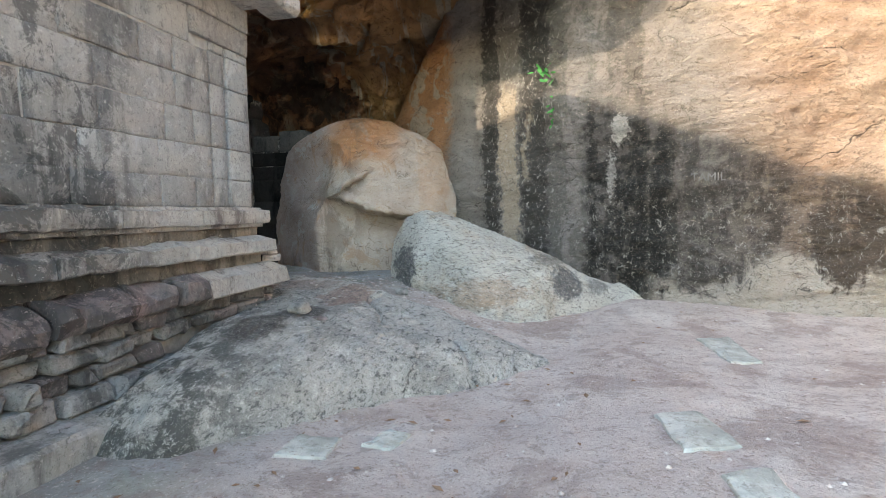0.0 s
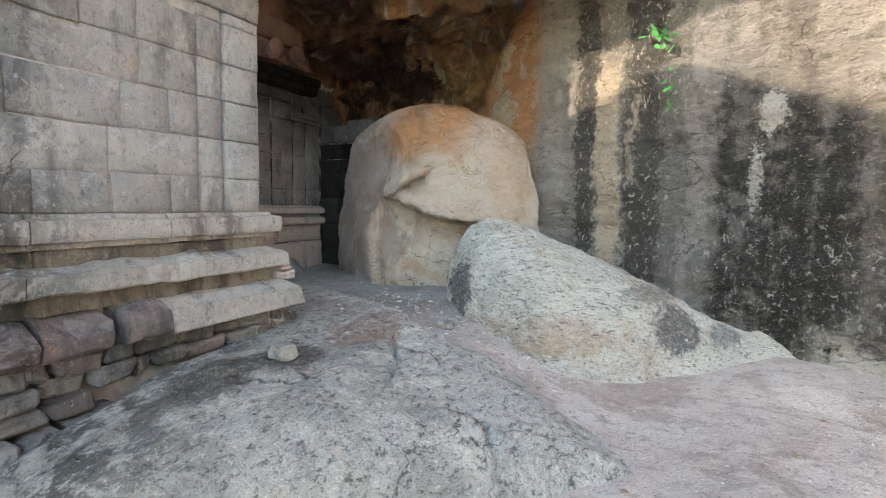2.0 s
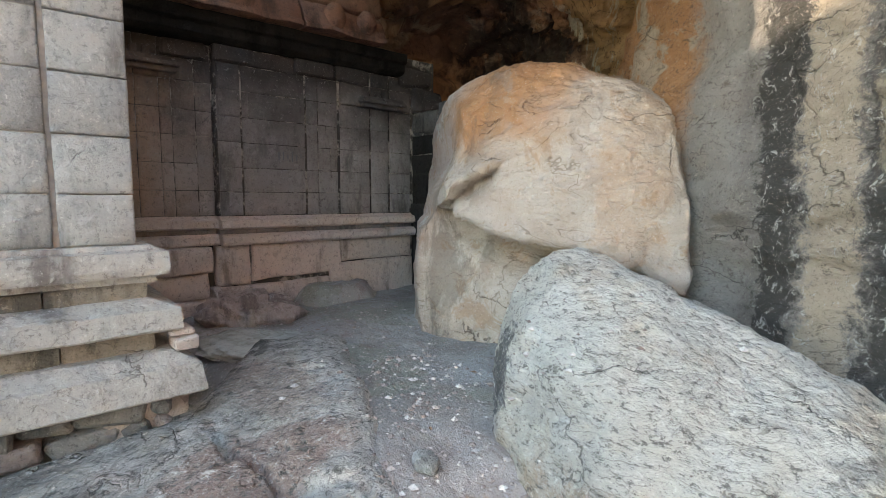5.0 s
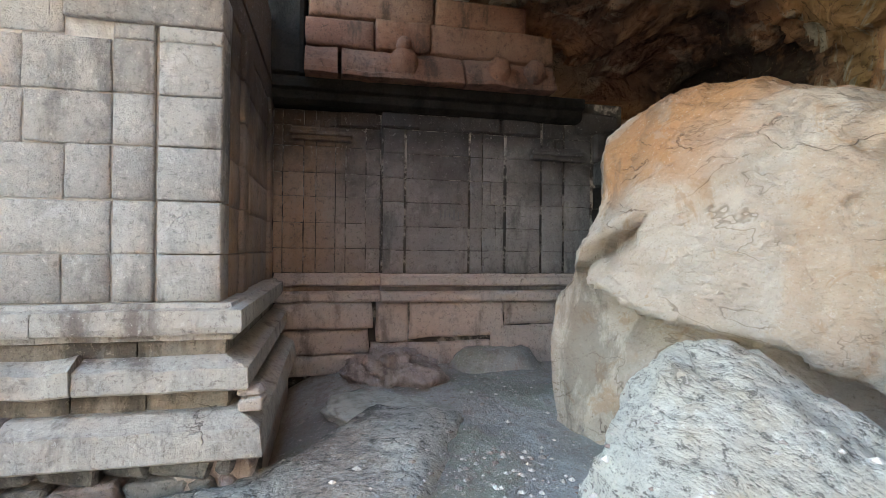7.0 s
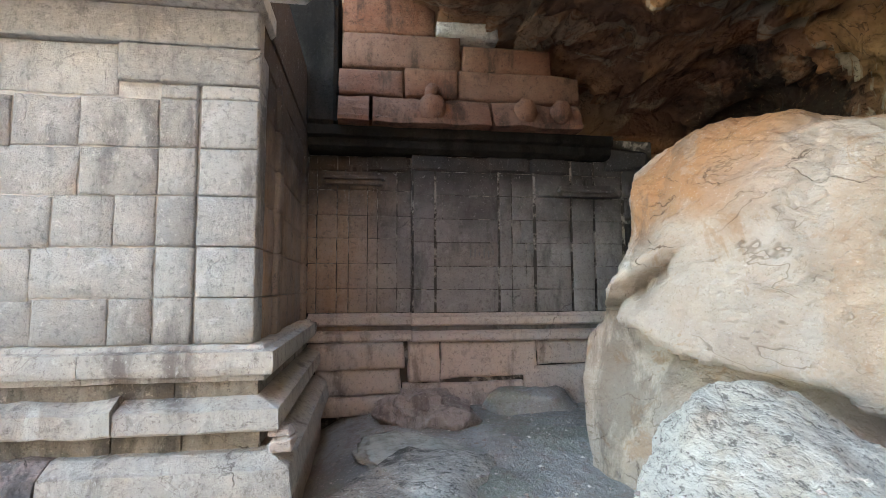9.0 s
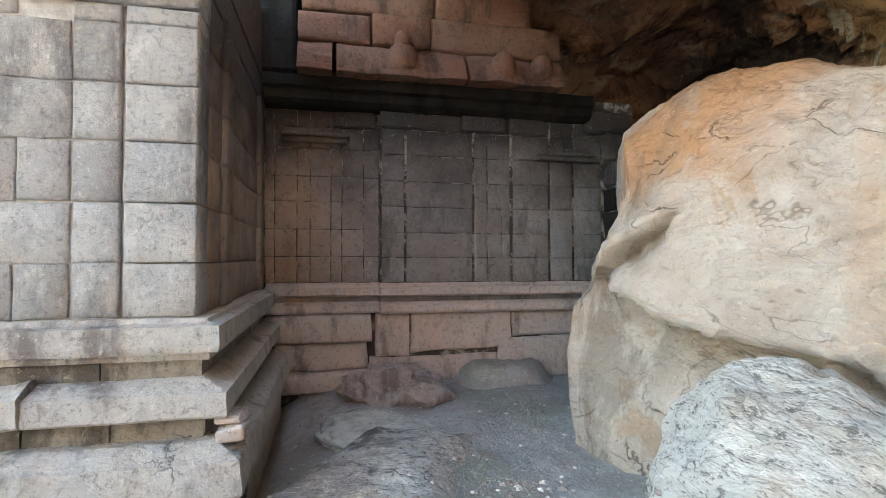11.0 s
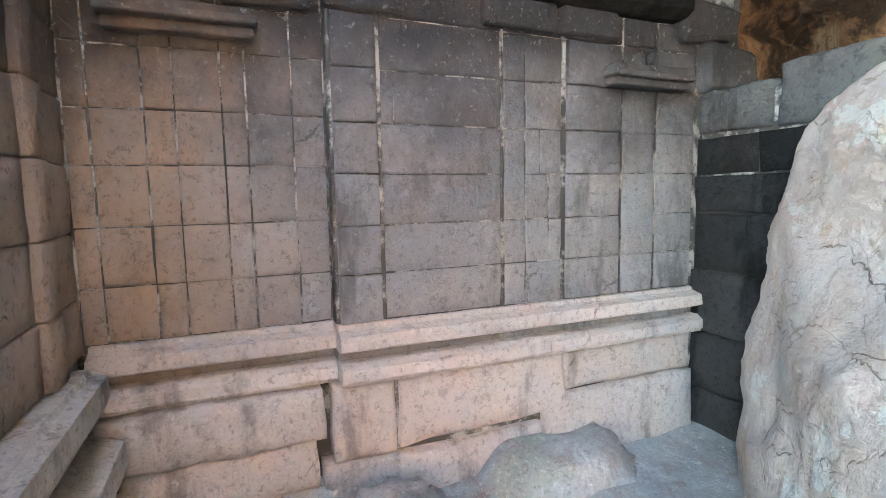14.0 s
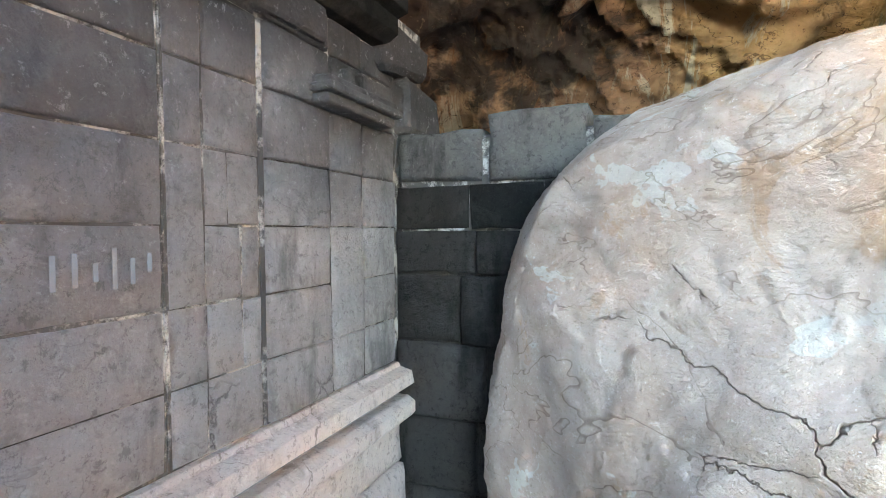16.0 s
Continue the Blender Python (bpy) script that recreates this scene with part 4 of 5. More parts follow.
structure(base, "stepped granite base mouldings, broken and pale", "wall base")
IN = -0.35
LEDGE = [(IN, 1.418), (0.06, 1.418), (0.07, 1.395), (0.125, 1.385), (0.13, 1.30), (0.12, 1.265), (0.075, 1.255), (0.075, 1.225), (0.03, 1.22), (IN, 1.22)]
NECK1 = [(IN, 1.218), (0.035, 1.218), (0.03, 1.12), (IN, 1.12)]
MID = [(IN, 1.138), (0.04, 1.138), (0.165, 1.09), (0.17, 0.985), (0.155, 0.972), (IN, 0.972)]
NECK2 = [(IN, 0.970), (0.05, 0.970), (0.055, 0.855), (IN, 0.855)]
BASE = [(IN, 0.865), (0.12, 0.862), (0.235, 0.80), (0.255, 0.655), (0.235, 0.64), (IN, 0.64)]
for profile, cuts, mat, nm in ((LEDGE, (1.0, 2.25, 3.05, 3.85, CY), ledge_stone, "ledge_stone"), (NECK1, (1.0, 3.1, 4.3, CY), neck_mat, "neck_stone"), (MID, (1.0, 2.55, 3.0, 4.05, CY), ledge_stone, "band_stone"),
                               (NECK2, (1.0, 3.3, 4.0, 4.35, CY), neck_mat, "neck_stone"), (BASE, (3.75, CY), ledge_stone, "base_stone")):
    for k, (a, b2) in enumerate(zip(cuts, cuts[1:])):
        last = b2 == CY
        run_along(nm, profile, a + 0.004, b2 - (0 if last else 0.004), -5.15 if last else None, mat, base, 0.010 if a > 3 else 0.035, k * 3 + 1)
# broken pink blocks that continue the lowest course
for a, b2, o, dz in ((1.0, 1.75, 0.26, -0.02), (1.78, 2.42, 0.24, -0.03), (2.45, 3.0, 0.27, 0.0), (3.03, 3.38, 0.25, 0.01), (3.47, 3.745, 0.25, 0.0)):
    prof = [(IN, 0.85 + dz), (0.10, 0.85 + dz), (o - 0.03, 0.79 + dz), (o, 0.73 + dz), (o - 0.01, 0.66 + dz), (o - 0.06, 0.62 + dz), (IN, 0.62 + dz)]
    run_along("base_stone", prof, a, b2, None, pink_stone, base, 0.06, a * 7)
# rubble footing under the mouldings
foot_rng = random.Random(9)
for z0, z1, o in ((0.52, 0.637, 0.17), (0.40, 0.515, 0.14), (0.27, 0.395, 0.20), (0.14, 0.265, 0.23)):
    y = 1.0
    while y < CY + 0.15:
        w = foot_rng.uniform(0.10, 0.34)
        if z0 > 0.3 or y < 3.2:
            block("footing_stone", (FX - 0.3, y, z0), (FX + o + foot_rng.uniform(-0.06, 0.04), min(y + w, CY + 0.22) - 0.012, z1), pink_stone if foot_rng.random() < 0.12 else grimy_stone, base, 0.022, 0.022)
        y += w
for y0, y1 in ((0.6, 1.9), (1.92, 3.06)):
    block("plinth_stone", (FX - 0.3, y0, -0.3), (-2.44, y1, 0.135), plinth_mat, base, 0.025, 0.008)
block("side_footing", (-5.1, CY - 0.2, 0.2), (FX + 0.1, CY + 0.19, 0.64), low_stone, base, 0.02, 0.01)

# ---- temple: side wall of the recess ----
SX = -5.36
side = structure(mesh_object("wall_side", *chamfer_box((-5.45, CY - 0.25, 0.0), (FX - 0.2, CY - 0.03, 3.35), 0.01), mortar), "sooty side wall of the recess with pilasters", "wall")
for i, (z0, z1) in enumerate(zip(COURSES, COURSES[1:])):
    cuts = [-5.36, -5.02, -4.86, -4.5, -4.05, -3.62, -3.44, -3.10] if i % 2 else [-5.36, -5.02, -4.86, -4.3, -3.85, -3.62, -3.44, -3.10]
    for k, (a, b2) in enumerate(zip(cuts, cuts[1:])):
        proud = 0.03 if k in (1, 5) else 0.0
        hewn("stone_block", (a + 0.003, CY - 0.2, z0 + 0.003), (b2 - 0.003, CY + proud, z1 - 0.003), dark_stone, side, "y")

# ---- temple: back wall of the recess ----
BX = -5.25
back = structure(mesh_object("wall_back", *chamfer_box((-5.6, CY - 0.2, 0.0), (SX - 0.011, 8.6, 3.42), 0.01), pale_mortar), "dark back wall of the recess in squared granite", "wall")
core2 = structure(mesh_object("wall_back_bay", *chamfer_box((-5.5, 5.80, 0.0), (BX - 0.012, 8.6, 3.42), 0.01), pale_mortar), "projecting bay of the dark back wall", "wall")
ROWS_Z = [1.462, 1.707, 1.957, 2.215, 2.468, 2.730, 2.985, 3.15]
# per column: its two edges, how far it stands out, and the courses that it skips a joint in
BAY = [(5.815, 6.035, 0.030, ()), (6.060, 6.745, 0.0, ()), (6.765, 6.900, 0.004, (2,)), (6.905, 7.150, 0.002, ()), (7.180, 7.575, 0.014, ()), (7.605, 7.850, 0.014, (1,)), (7.880, 8.195, 0.006, ())]
for k, (a, b2, proud, skip) in enumerate(BAY):
    i = 0
    while i < 7:
        top = i + (2 if i in skip else 1)
        rr = random.Random(70 + i * 9 + k)
        cut = [a, b2]
        if k == 1 and i == 4:
            cut = [a, a + 0.07, b2]
        if k == 3 and i in (1, 2, 3):
            cut = [a, a + (0.10 if i == 3 else 0.16), b2]
        for c0, c1 in zip(cut, cut[1:]):
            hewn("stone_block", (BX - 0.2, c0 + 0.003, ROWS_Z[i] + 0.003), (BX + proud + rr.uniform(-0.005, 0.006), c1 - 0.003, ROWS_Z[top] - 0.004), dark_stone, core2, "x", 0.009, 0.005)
        i = top
COLS_L = [(4.70, 4.79, 0.0), (4.795, 5.000, 0.0), (5.005, 5.124, 0.010), (5.128, 5.322, 0.016), (5.326, 5.428, 0.010), (5.434, 5.640, 0.0), (5.645, 5.795, 0.0)]
LEFT_Z = [1.462, 1.718, 1.986, 2.26, 2.506, 2.781, 2.99, 3.15]
for k, (a, b2, proud) in enumerate(COLS_L):
    for i, (z0, z1) in enumerate(zip(LEFT_Z, LEFT_Z[1:])):
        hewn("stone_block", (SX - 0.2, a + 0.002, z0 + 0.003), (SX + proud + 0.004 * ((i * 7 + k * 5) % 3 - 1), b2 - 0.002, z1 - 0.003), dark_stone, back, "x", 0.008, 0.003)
# groove fills; beyond y 7.1 their dark colour stands for the grooves' shadow
for y0, y1, x in ((6.750, 6.760, BX), (7.155, 7.176, BX), (7.580, 7.600, BX), (7.855, 7.876, BX), (6.038, 6.057, BX)):
    block("joint_fill", (x - 0.1, y0, 1.462), (x - 0.006, y1, 2.98), groove_shade if y0 > 7.1 else pale_mortar, core2, 0.002, 0.002)


def straight(name, x, profile, y0, y1, material, parent, rough=0.006):
    rows, steps = [], max(2, int((y1 - y0) / 0.08))
    for k in range(steps + 1):
        y = y0 + (y1 - y0) * k / steps
        row = []
        for o, z in profile:
            w = rough * fbm((x + o, y, z), 4, 3)
            row.append((x + o + w, y, z + 0.7 * w))
        rows.append(row)
    n = len(profile)
    verts = [p for r in rows for p in r]
    faces = [(i * n + j, (i + 1) * n + j, (i + 1) * n + (j + 1) % n, i * n + (j + 1) % n) for i in range(steps) for j in range(n)]
    faces += [tuple(range(n))[::-1], tuple(range(steps * n, (steps + 1) * n))]
    return mesh_object(name, verts, faces, material, parent)


B_LEDGE = [(-0.2, 1.458), (0.02, 1.458), (0.03, 1.435), (0.10, 1.415), (0.11, 1.345), (0.06, 1.325), (-0.2, 1.325)]
B_GROOVE = [(-0.2, 1.323), (0.015, 1.323), (0.015, 1.275), (-0.2, 1.275)]
B_ROLL = [(-0.2, 1.273), (0.07, 1.273), (0.115, 1.245), (0.12, 1.19), (0.10, 1.165), (-0.2, 1.165)]
for prof, nm, mt in ((B_LEDGE, "back_ledge", low_stone), (B_GROOVE, "back_groove", dark_stone), (B_ROLL, "back_roll", low_stone)):
    for x, y0, y1, owner in ((SX, CY + 0.02, 5.79, back), (BX, 5.795, 7.0, core2), (BX, 7.004, 8.2, core2)):
        straight(nm, x, prof, y0, y1, mt, owner)
for y0, y1, z0, z1 in ((4.72, 5.72, 0.89, 1.160), (4.80, 5.68, 0.62, 0.885), (4.72, 5.76, 0.42, 0.615), (5.76, 6.10, 0.74, 1.160), (6.11, 7.15, 0.78, 1.160), (7.16, 8.2, 0.90, 1.160), (5.70, 7.0, 0.35, 0.735), (7.0, 8.2, 0.35, 0.89)):
    hewn("low_block", (-5.5, y0, z0), (-5.20 + block_rng.uniform(-0.03, 0.02), y1 - 0.008, z1 - 0.004), low_stone, core2, "x", 0.028, 0.018, 0.018)

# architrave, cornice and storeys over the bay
arch = structure(straight("architrave", -5.22, [(-0.3, 3.40), (0.16, 3.40), (0.16, 3.30), (0.10, 3.28), (0.10, 3.20), (0.03, 3.155), (-0.3, 3.155)], CY + 0.01, 8.02, black_stone, None), "near-black stepped architrave beam", "beam")
KAPOTA = [(-0.3, 3.74), (0.12, 3.74), (0.20, 3.70), (0.27, 3.62), (0.31, 3.53), (0.32, 3.47), (0.35, 3.455), (0.35, 3.41), (0.30, 3.405), (-0.3, 3.402)]
cornice = structure(new("cornice"), "broken curved stone cornice with round medallions", "cornice")
for y0, y1 in ((5.02, 5.33), (5.37, 6.60), (6.63, 7.60)):
    straight("cornice_block", BX, KAPOTA, y0, y1, red_stone, cornice, 0.02)
tower_flank = structure(mesh_object("tower_flank", *chamfer_box((-6.2, CY - 0.4, 3.43), (-5.12, 5.0, 5.2), 0.04), black_stone), "near-black flank of the tower", "tower")
storeys = structure(new("tower_storeys"), "red-washed granite blocks stepping up above the cornice", "tower")
for y0, y1, z0, z1, x in ((5.02, 5.70, 3.745, 4.02, -5.08), (5.71, 6.28, 3.745, 4.05, -5.06), (6.29, 7.66, 3.745, 4.06, -5.08), (5.05, 6.33, 4.065, 4.45, -5.14), (6.34, 7.35, 4.065, 4.36, -5.12),
                          (5.05, 6.05, 4.455, 4.95, -5.16), (6.06, 6.75, 4.455, 4.62, -5.10)):
    hewn("storey_block", (-5.9, y0, z0), (x, y1 - 0.01, z1), ledge_stone if z1 == 4.62 else red_stone, storeys, "x", 0.022, 0.016, 0.014)


def medallion(y, z, r, thick):
    bm = bmesh.new()
    bmesh.ops.create_uvsphere(bm, u_segments=14, v_segments=9, radius=1)
    for v in bm.verts:
        w = 1 + 0.12 * noise.noise(v.co * 2 + Vector((y, z, 0)))
        v.co = Vector((v.co.x * thick, v.co.y * r, v.co.z * r * 1.1)) * w + Vector((BX + 0.29, y, z))
    return part("medallion", bm, red_stone, cornice, smooth=True)


for y, z, r in ((5.98, 3.58, 0.15), (5.98, 3.76, 0.08), (6.98, 3.59, 0.13), (7.38, 3.60, 0.12)):
    medallion(y, z, r, 0.10)

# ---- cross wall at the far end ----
cross = structure(mesh_object("wall_cross", *chamfer_box((-5.5, 8.25, 0.0), (-2.6, 8.8, 2.40), 0.02), black_stone), "rough near-black rubble cross wall with pale mortar", "wall")
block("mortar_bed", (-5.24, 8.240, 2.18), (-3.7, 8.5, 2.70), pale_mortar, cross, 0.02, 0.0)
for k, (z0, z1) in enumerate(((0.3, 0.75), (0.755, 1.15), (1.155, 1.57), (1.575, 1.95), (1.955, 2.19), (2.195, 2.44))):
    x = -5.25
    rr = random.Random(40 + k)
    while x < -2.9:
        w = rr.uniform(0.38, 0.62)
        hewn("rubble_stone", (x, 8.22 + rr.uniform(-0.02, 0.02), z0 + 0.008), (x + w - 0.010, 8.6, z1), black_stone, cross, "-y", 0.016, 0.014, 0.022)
        x += w
for x0, x1, z1 in ((-5.23, -4.74, 2.72), (-4.70, -4.20, 2.80), (-4.17, -3.7, 2.74)):
    hewn("rubble_stone", (x0, 8.20, 2.46), (x1, 8.65, z1), rubble_grey, cross, "-y", 0.026, 0.025, 0.03)


# ---- loose and small things ----
from mathutils.bvhtree import BVHTree


def tree_of(*obs):
    verts, polys = [], []
    for ob in obs:
        k = len(verts)
        verts += [v.co.copy() for v in ob.data.vertices]
        polys += [[i + k for i in p.vertices] for p in ob.data.polygons]
    return BVHTree.FromPolygons(verts, polys)


floor_tree = tree_of(ground, slab)
solid_tree = tree_of(ground, slab, whale, boulder)
cliff_tree = tree_of(cliff)


def drop(tree, x, y, z=6.0):
    hit = tree.ray_cast(Vector((x, y, z)), Vector((0, 0, -1)))[0]
    return hit.z if hit else 0.0


def lump(name, centre, size, material, seed, parent=None, rough=0.18, cuts=3, turn=0.0):
    """A rough stone: a ball shaped by noise and flattened facets."""
    bm = bmesh.new()
    bmesh.ops.create_icosphere(bm, subdivisions=cuts, radius=1)
    off = Vector((seed * 3.1, seed * 1.7, seed * 0.9))
    for v in bm.verts:
        p = v.co.copy()
        k = 1 + rough * noise.fractal(p * 1.1 + off, 0.8, 2.0, 3) + 0.4 * rough * noise.fractal(p * 4 + off, 0.8, 2.0, 3)
        for ax, lim in ((2, 0.72), (0, 0.85)):
            if abs(p[ax]) > lim:
                p[ax] = math.copysign(lim + (abs(p[ax]) - lim) * 0.35, p[ax])
        p = Vector((p.x * size[0], p.y * size[1], p.z * size[2])) * k
        p.rotate(Euler((0, 0, turn)))
        v.co = p + Vector(centre)
    return part(name, bm, material, parent, smooth=cuts > 2)


def flagstone(corners, seed):
    """A thin worn paving stone let into the earth."""
    bm = bmesh.new()
    ring = []
    n = len(corners)
    for i in range(n):
        (xa, ya), (xb, yb) = corners[i], corners[(i + 1) % n]
        for k in range(8):
            f = k / 8
            x, y = xa + (xb - xa) * f, ya + (yb - ya) * f
            ring.append((x + 0.018 * fbm((x, y, seed), 6, 3), y + 0.018 * fbm((x, y, seed + 5), 6, 3)))
    cx, cy = sum(p[0] for p in ring) / len(ring), sum(p[1] for p in ring) / len(ring)
    loops = []
    for r, dz in ((1.0, -0.05), (1.0, 0.004), (0.96, 0.016), (0.75, 0.020), (0.5, 0.020), (0.25, 0.021)):
        loops.append([bm.verts.new((cx + (x - cx) * r, cy + (y - cy) * r, ground_h(cx + (x - cx) * r, cy + (y - cy) * r) + dz + 0.004 * fbm((x * r, y * r, seed), 9, 3))) for x, y in ring])
    for a, b2 in zip(loops, loops[1:]):
        for i in range(len(ring)):
            j = (i + 1) % len(ring)
            bm.faces.new((a[i], a[j], b2[j], b2[i]))
    bm.faces.new(loops[-1])
    ob = part("paving_stone", bm, flag_mat)
    return tagged(ob, "worn pale green-grey paving stone sunk in earth", "paving stone", "paving stones in the yard")


flag_g = Graph("pale worn flagstone")
fc = flag_g.mix(flag_g.step(flag_g.noise(5, 5, 0.7), 0.38, 0.62), (0.50, 0.50, 0.45), (0.34, 0.34, 0.30))
fc = flag_g.mix(flag_g.math("MULTIPLY", flag_g.step(flag_g.noise(22, 6, 0.8), 0.53, 0.63), 0.7), fc, (0.22, 0.20, 0.17))
flag_mat = flag_g.finish(fc, flag_g.noise(16, 6, 0.8), 0.8, 0.02)
flagstone([(1.43, 5.38), (1.74, 5.54), (1.76, 4.68), (1.50, 4.60)], 1)
flagstone([(0.73, 3.38), (1.00, 3.48), (1.10, 3.00), (0.79, 2.86)], 2)
flagstone([(0.90, 2.66), (1.15, 2.76), (1.20, 2.36), (0.98, 2.30)], 3)
flagstone([(-1.43, 2.66), (-1.42, 2.96), (-1.14, 2.98), (-1.12, 2.72)], 4)
flagstone([(-0.98, 2.90), (-0.86, 3.12), (-0.72, 3.06), (-0.80, 2.88)], 5)

tagged(lump("loose_stone", (-2.05, 4.09, drop(floor_tree, -2.05, 4.09) + 0.05), (0.10, 0.085, 0.07), plinth_mat, 1, rough=0.22), "loose pale grey stone lying on the outcrop", "stone")
tagged(lump("loose_stone", (-1.62, 5.62, drop(floor_tree, -1.62, 5.62) + 0.03), (0.075, 0.06, 0.05), plinth_mat, 2, rough=0.22), "small whitish stone on the gritty path", "stone")
tagged(lump("loose_stone", (-1.82, 4.02, drop(floor_tree, -1.82, 4.02) + 0.012), (0.075, 0.03, 0.02), pink_stone, 3), "flat reddish stone chip on the outcrop", "stone")
for i, (x, y) in enumerate(((-0.62, 7.22), (-0.36, 7.27), (-0.08, 7.30))):
    tagged(lump("wedged_stone", (x, y, drop(solid_tree, x, y) + 0.03), (0.14, 0.09, 0.06), whale_mat, 5 + i, turn=0.3), "flat stone wedged between leaning boulder and cliff", "stone", "stones wedged behind the boulder")
tagged(lump("mound_rock", (-4.74, 5.86, 0.50), (0.40, 0.42, 0.30), pink_rock, 14, rough=0.42, cuts=5), "rough reddish rock at the foot of the back wall", "rock")
tagged(lump("buried_rock", (-5.10, 7.0, 0.44), (0.36, 0.50, 0.30), dirt_mat, 12, rough=0.16, cuts=4), "rounded dusty rock half buried at the back wall", "rock")
tagged(lump("floor_rock", (-3.75, 5.72, 0.475), (0.62, 0.42, 0.055), flag_mat, 13, rough=0.25, cuts=4, turn=0.4), "flat pale bedrock showing through the recess floor", "rock")
brick_pieces = ((-2.80, 4.885, 0.868, 0.925), (-2.83, 4.875, 0.927, 0.975))
for x, y, z0, z1 in brick_pieces:
    tagged(block("loose_block", (x - 0.09, y - 0.07, z0), (x + 0.07, y + 0.06, z1), low_stone, None, 0.01, 0.012), "broken stone slab piece lying on the base moulding", "stone block", "broken pieces on the base")

# pebbles and grit, past counting
peb_rng = random.Random(31)
pv, pf = [], []


def scatter(n, box, lo, hi):
    for _ in range(n):
        x, y = peb_rng.uniform(box[0], box[1]), peb_rng.uniform(box[2], box[3])
        z = drop(solid_tree, x, y)
        if abs(z - ground_h(x, y)) > 0.05 and peb_rng.random() < 0.8:
            continue
        r = lo * (hi / lo) ** (peb_rng.random() ** 2.2)
        k = len(pv)
        turn = peb_rng.uniform(0, 6.28)
        for j in range(5):
            a = turn + j * 1.2566
            pv.append((x + r * math.cos(a) * peb_rng.uniform(0.7, 1.2), y + r * math.sin(a) * peb_rng.uniform(0.7, 1.2), z + r * 0.15))
        pv.append((x, y, z + r * peb_rng.uniform(0.45, 0.8)))
        pv.append((x, y, z - r * 0.5))
        for j in range(5):
            pf.append((k + j, k + (j + 1) % 5, k + 5))
            pf.append((k + (j + 1) % 5, k + j, k + 6))


scatter(1500, (-2.2, 4.5, 1.2, 7.0), 0.004, 0.022)
scatter(1300, (-2.9, -0.4, 5.3, 6.6), 0.005, 0.030)
scatter(350, (-4.9, -2.6, 5.0, 7.2), 0.005, 0.025)
peb_g = Graph("mixed pebbles")
isl = peb_g.tree.nodes.new("ShaderNodeNewGeometry").outputs["Random Per Island"]
pcol = peb_g.mix(isl, (0.25, 0.19, 0.165), (0.66, 0.61, 0.56))
peb_mat = peb_g.finish(pcol, peb_g.noise(60), 0.5)
tagged(mesh_object("pebbles", pv, pf, peb_mat), "scattered pale and brown pebbles and grit", "pebbles", kind="stuff")

lv, lf = [], []
for _ in range(70):
    x, y = (peb_rng.uniform(-2.3, 0.3), peb_rng.uniform(2.0, 4.6)) if peb_rng.random() < 0.6 else (peb_rng.uniform(-2.6, 4.0), peb_rng.uniform(2.0, 7.0))
    z = drop(solid_tree, x, y) + 0.006
    if abs(z - ground_h(x, y)) > 0.04:
        continue
    a, ln, w = peb_rng.uniform(0, 6.28), peb_rng.uniform(0.02, 0.05), peb_rng.uniform(0.008, 0.018)
    c, d = math.cos(a), math.sin(a)
    k = len(lv)
    for u, v, h in ((-ln, 0, 0.004), (0, w, 0.010), (ln, 0, 0.006), (0, -w, 0.009), (0, 0, 0.0)):
        lv.append((x + u * c - v * d, y + u * d + v * c, z + h))
    lf += [(k, k + 4, k + 1), (k + 1, k + 4, k + 2), (k + 2, k + 4, k + 3), (k + 3, k + 4, k)]
tagged(mesh_object("dry_leaves", lv, lf, dry_leaf_mat), "dry brown leaves scattered over the earth", "leaves", kind="stuff")


def sprout(x, z, size, n, seed):
    """A small plant rooted in a crack of the cliff: stem and single leaves."""
    rr = random.Random(seed)
    root = cliff_tree.ray_cast(Vector((x, 2.0, z)), Vector((0, 1, 0)))[0]
    plant = new("cliff_plant")
    plant.location = root
    tagged(plant, "small fresh green plant rooted in a cliff crack", "plant", "plants on the cliff")
    bm = bmesh.new()
    for _ in range(max(2, n // 6)):
        tip = Vector((rr.uniform(-1, 1), rr.uniform(-0.8, -0.2), rr.uniform(-0.8, 0.9))) * size
        base_ring, tip_v = [], bm.verts.new(tip)
        for k in range(4):
            base_ring.append(bm.verts.new((0.006 * math.cos(k * 1.57), 0, 0.006 * math.sin(k * 1.57))))
        for k in range(4):
            bm.faces.new((base_ring[k], base_ring[(k + 1) % 4], tip_v))
    part("stem", bm, leaf_mat, plant)
    for _ in range(n):
        bm = bmesh.new()
        c = Vector((rr.gauss(0, 0.5), rr.uniform(-0.7, -0.1), rr.gauss(0, 0.55))) * size
        ln, w = size * rr.uniform(0.22, 0.40), size * rr.uniform(0.10, 0.18)
        pts = [Vector((-ln, 0, 0)), Vector((-ln * 0.3, w, 0.1 * w)), Vector((ln * 0.5, w * 0.8, 0)), Vector((ln, 0, -0.2 * w)), Vector((ln * 0.5, -w * 0.8, 0)), Vector((-ln * 0.3, -w, 0.1 * w))]
        e = Euler((rr.uniform(-1, 1) + 1.2, rr.uniform(-1, 1), rr.uniform(0, 6.28)))
        vs = []
        for p in pts:
            p.rotate(e)
            vs.append(bm.verts.new(p + c))
        mid = bm.verts.new(c + Vector((0, 0.01 * size, 0)))
        for k in range(6):
            bm.faces.new((vs[k], vs[(k + 1) % 6], mid))
        part("leaf", bm, leaf_mat, plant)
    return plant


sprout(-0.03, 3.17, 0.16, 16, 1)
sprout(0.03, 2.62, 0.10, 8, 2)
sprout(0.02, 2.86, 0.06, 4, 3)

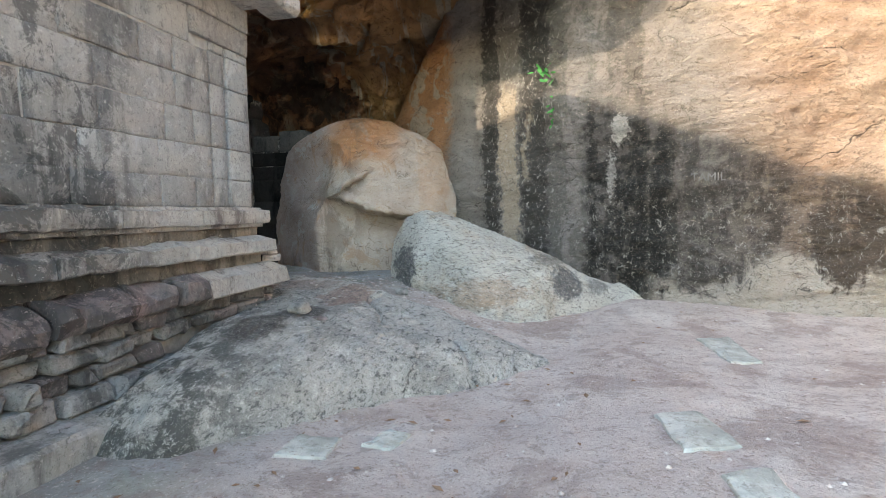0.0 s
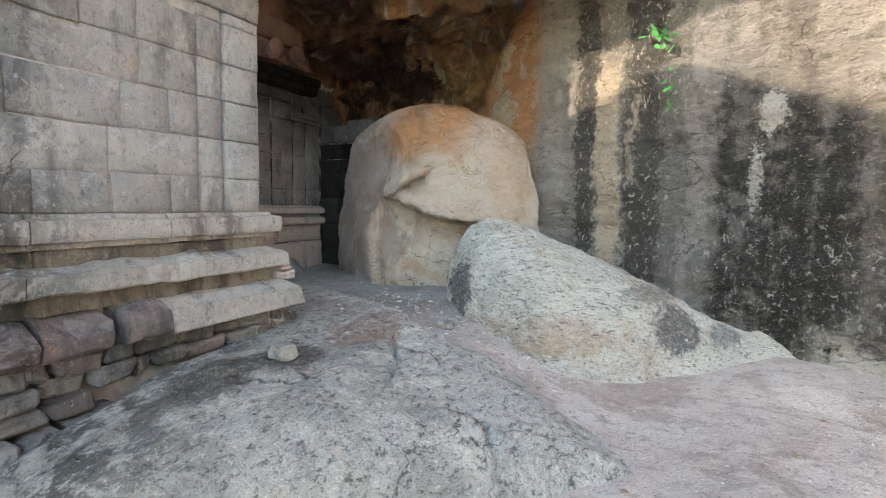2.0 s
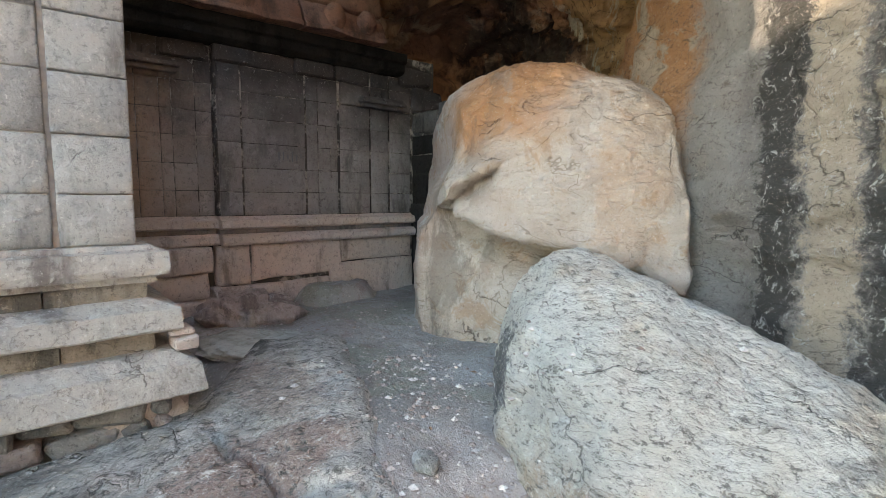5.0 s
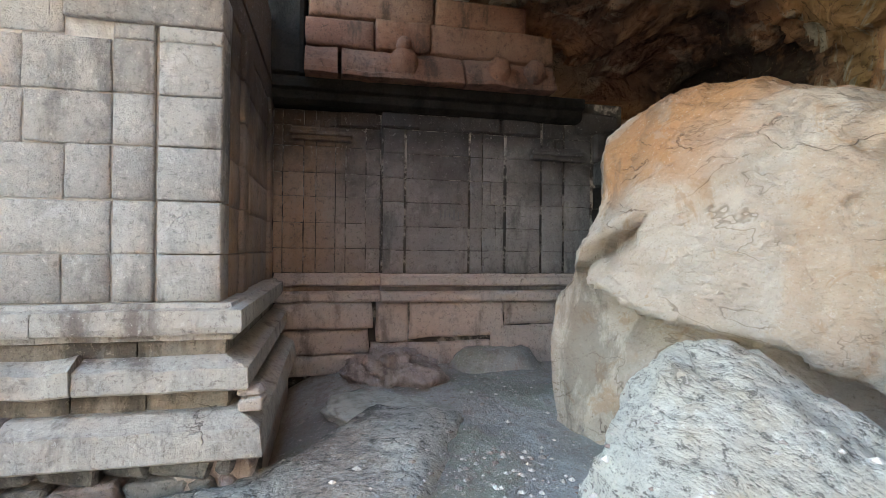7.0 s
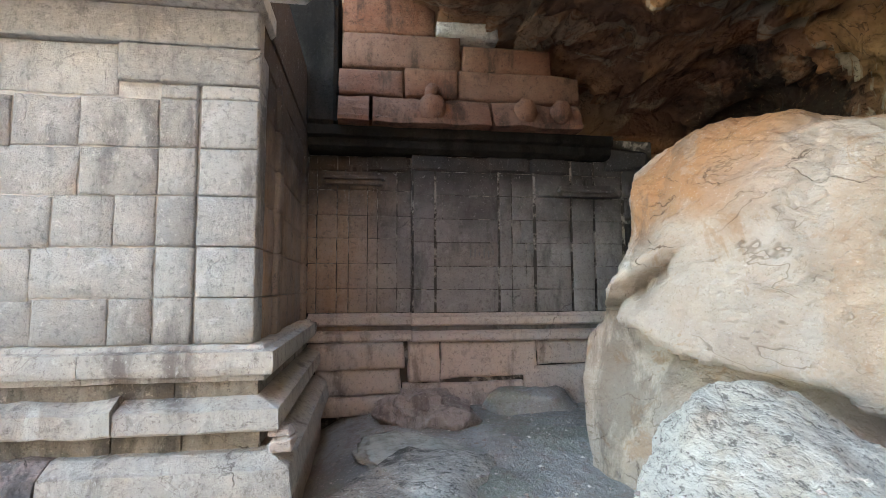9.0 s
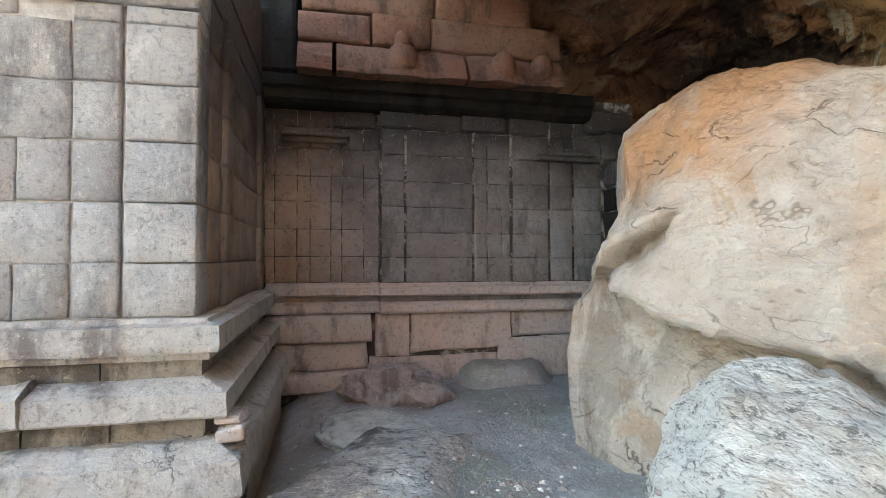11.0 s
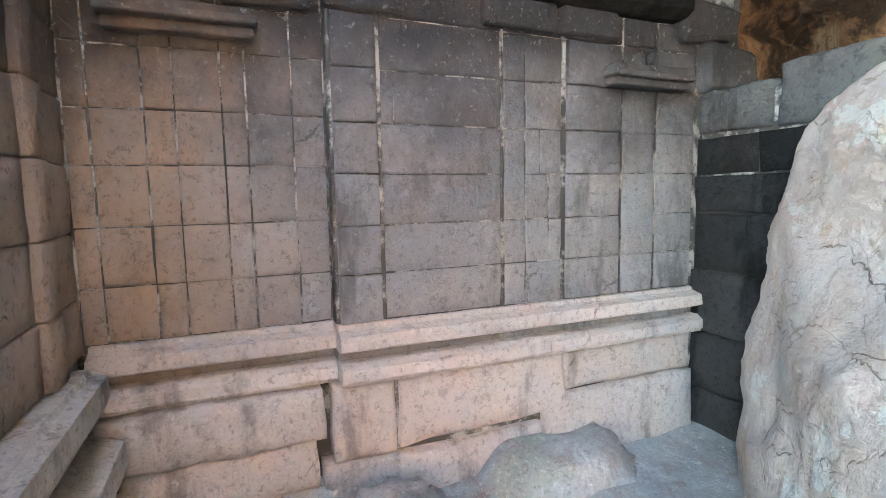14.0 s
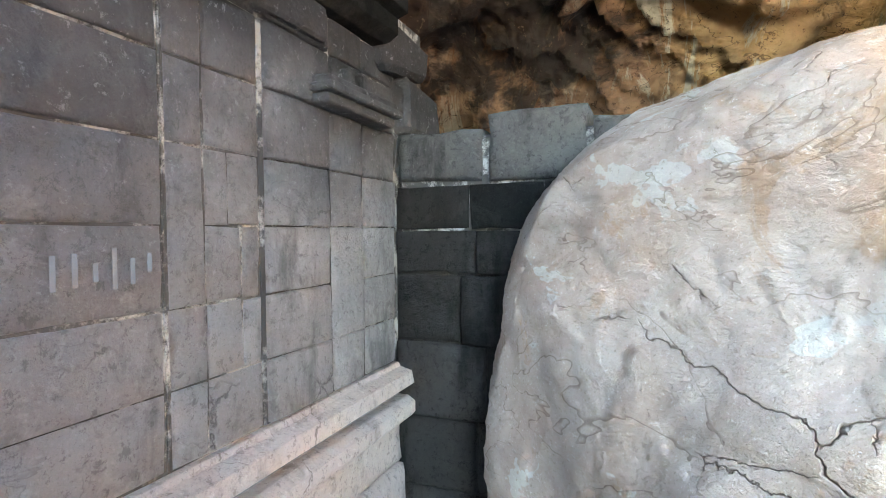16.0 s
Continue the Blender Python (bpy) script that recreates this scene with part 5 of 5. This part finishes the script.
# chalk writing on the cliff
txt = bpy.data.curves.new("chalk_writing", "FONT")
txt.body, txt.size, txt.align_x, txt.extrude = "TAMIL", 0.13, "CENTER", 0.002
spot = cliff_tree.ray_cast(Vector((1.80, 3.0, 1.72)), Vector((0, 1, 0)))[0]
writing = new("chalk_writing", txt)
writing.matrix_world = pose(spot.x, spot.y - 0.03, spot.z - 0.05, 90, 0, -14)
txt.materials.append(chalk_mat)
tagged(writing, "white chalk letters scrawled on the cliff", "graffiti")

# unreadable bluish chalk strokes on the back wall
strokes = new("chalk_strokes")
tagged(strokes, "faded bluish chalk strokes on the dark wall", "graffiti")
st_rng = random.Random(3)
for k in range(6):
    y = 6.42 + 0.05 * k
    block("stroke", (BX + 0.030, y, 2.06 + st_rng.uniform(-0.02, 0.02)), (BX + 0.032, y + 0.014, 2.13 + st_rng.uniform(-0.02, 0.03)), blue_chalk_mat, strokes, 0.0008, 0)

# niche hoods, capitals and brackets on the back wall
for x, y0, y1, z in ((BX, 7.42, 8.05, 2.73), (SX, 4.86, 5.50, 2.83)):
    hood = structure(new("niche_hood"), "small stepped stone hood of a blind niche", "niche hood")
    for k, (dy, dx, h0, h1) in enumerate(((0.02, 0.10, 0.0, 0.045), (0.0, 0.14, 0.047, 0.085), (0.03, 0.11, 0.087, 0.125))):
        block("hood_slab", (x - 0.05, y0 + dy, z + h0), (x + dx, y1 - dy, z + h1), dark_stone, hood, 0.008, 0.003)
    for k in (0.42, 0.58):
        block("hood_knob", (x - 0.02, y0 + (y1 - y0) * k - 0.03, z + 0.127), (x + 0.07, y0 + (y1 - y0) * k + 0.03, z + 0.21), dark_stone, hood, 0.012, 0.004)
for x, y0, y1 in ((BX, 5.79, 6.18), (BX, 6.62, 7.08), (BX, 7.12, 7.52), (SX, 5.36, 5.74)):
    structure(block("pilaster_capital", (x - 0.05, y0, 3.0), (x + 0.055, y1, 3.15), dark_stone, None, 0.012, 0.004), "blocky pilaster capital under the architrave", "capital")
# rubble filling between bay end and cave
for y0, y1, z0, z1 in ((8.22, 8.7, 2.76, 3.05), (8.0, 8.5, 3.06, 3.3), (8.25, 9.1, 2.5, 2.75)):
    structure(block("infill_block", (-5.6, y0, z0), (-5.16, y1, z1), dark_stone, None, 0.03, 0.03), "rubble block filling above the cross wall", "wall")
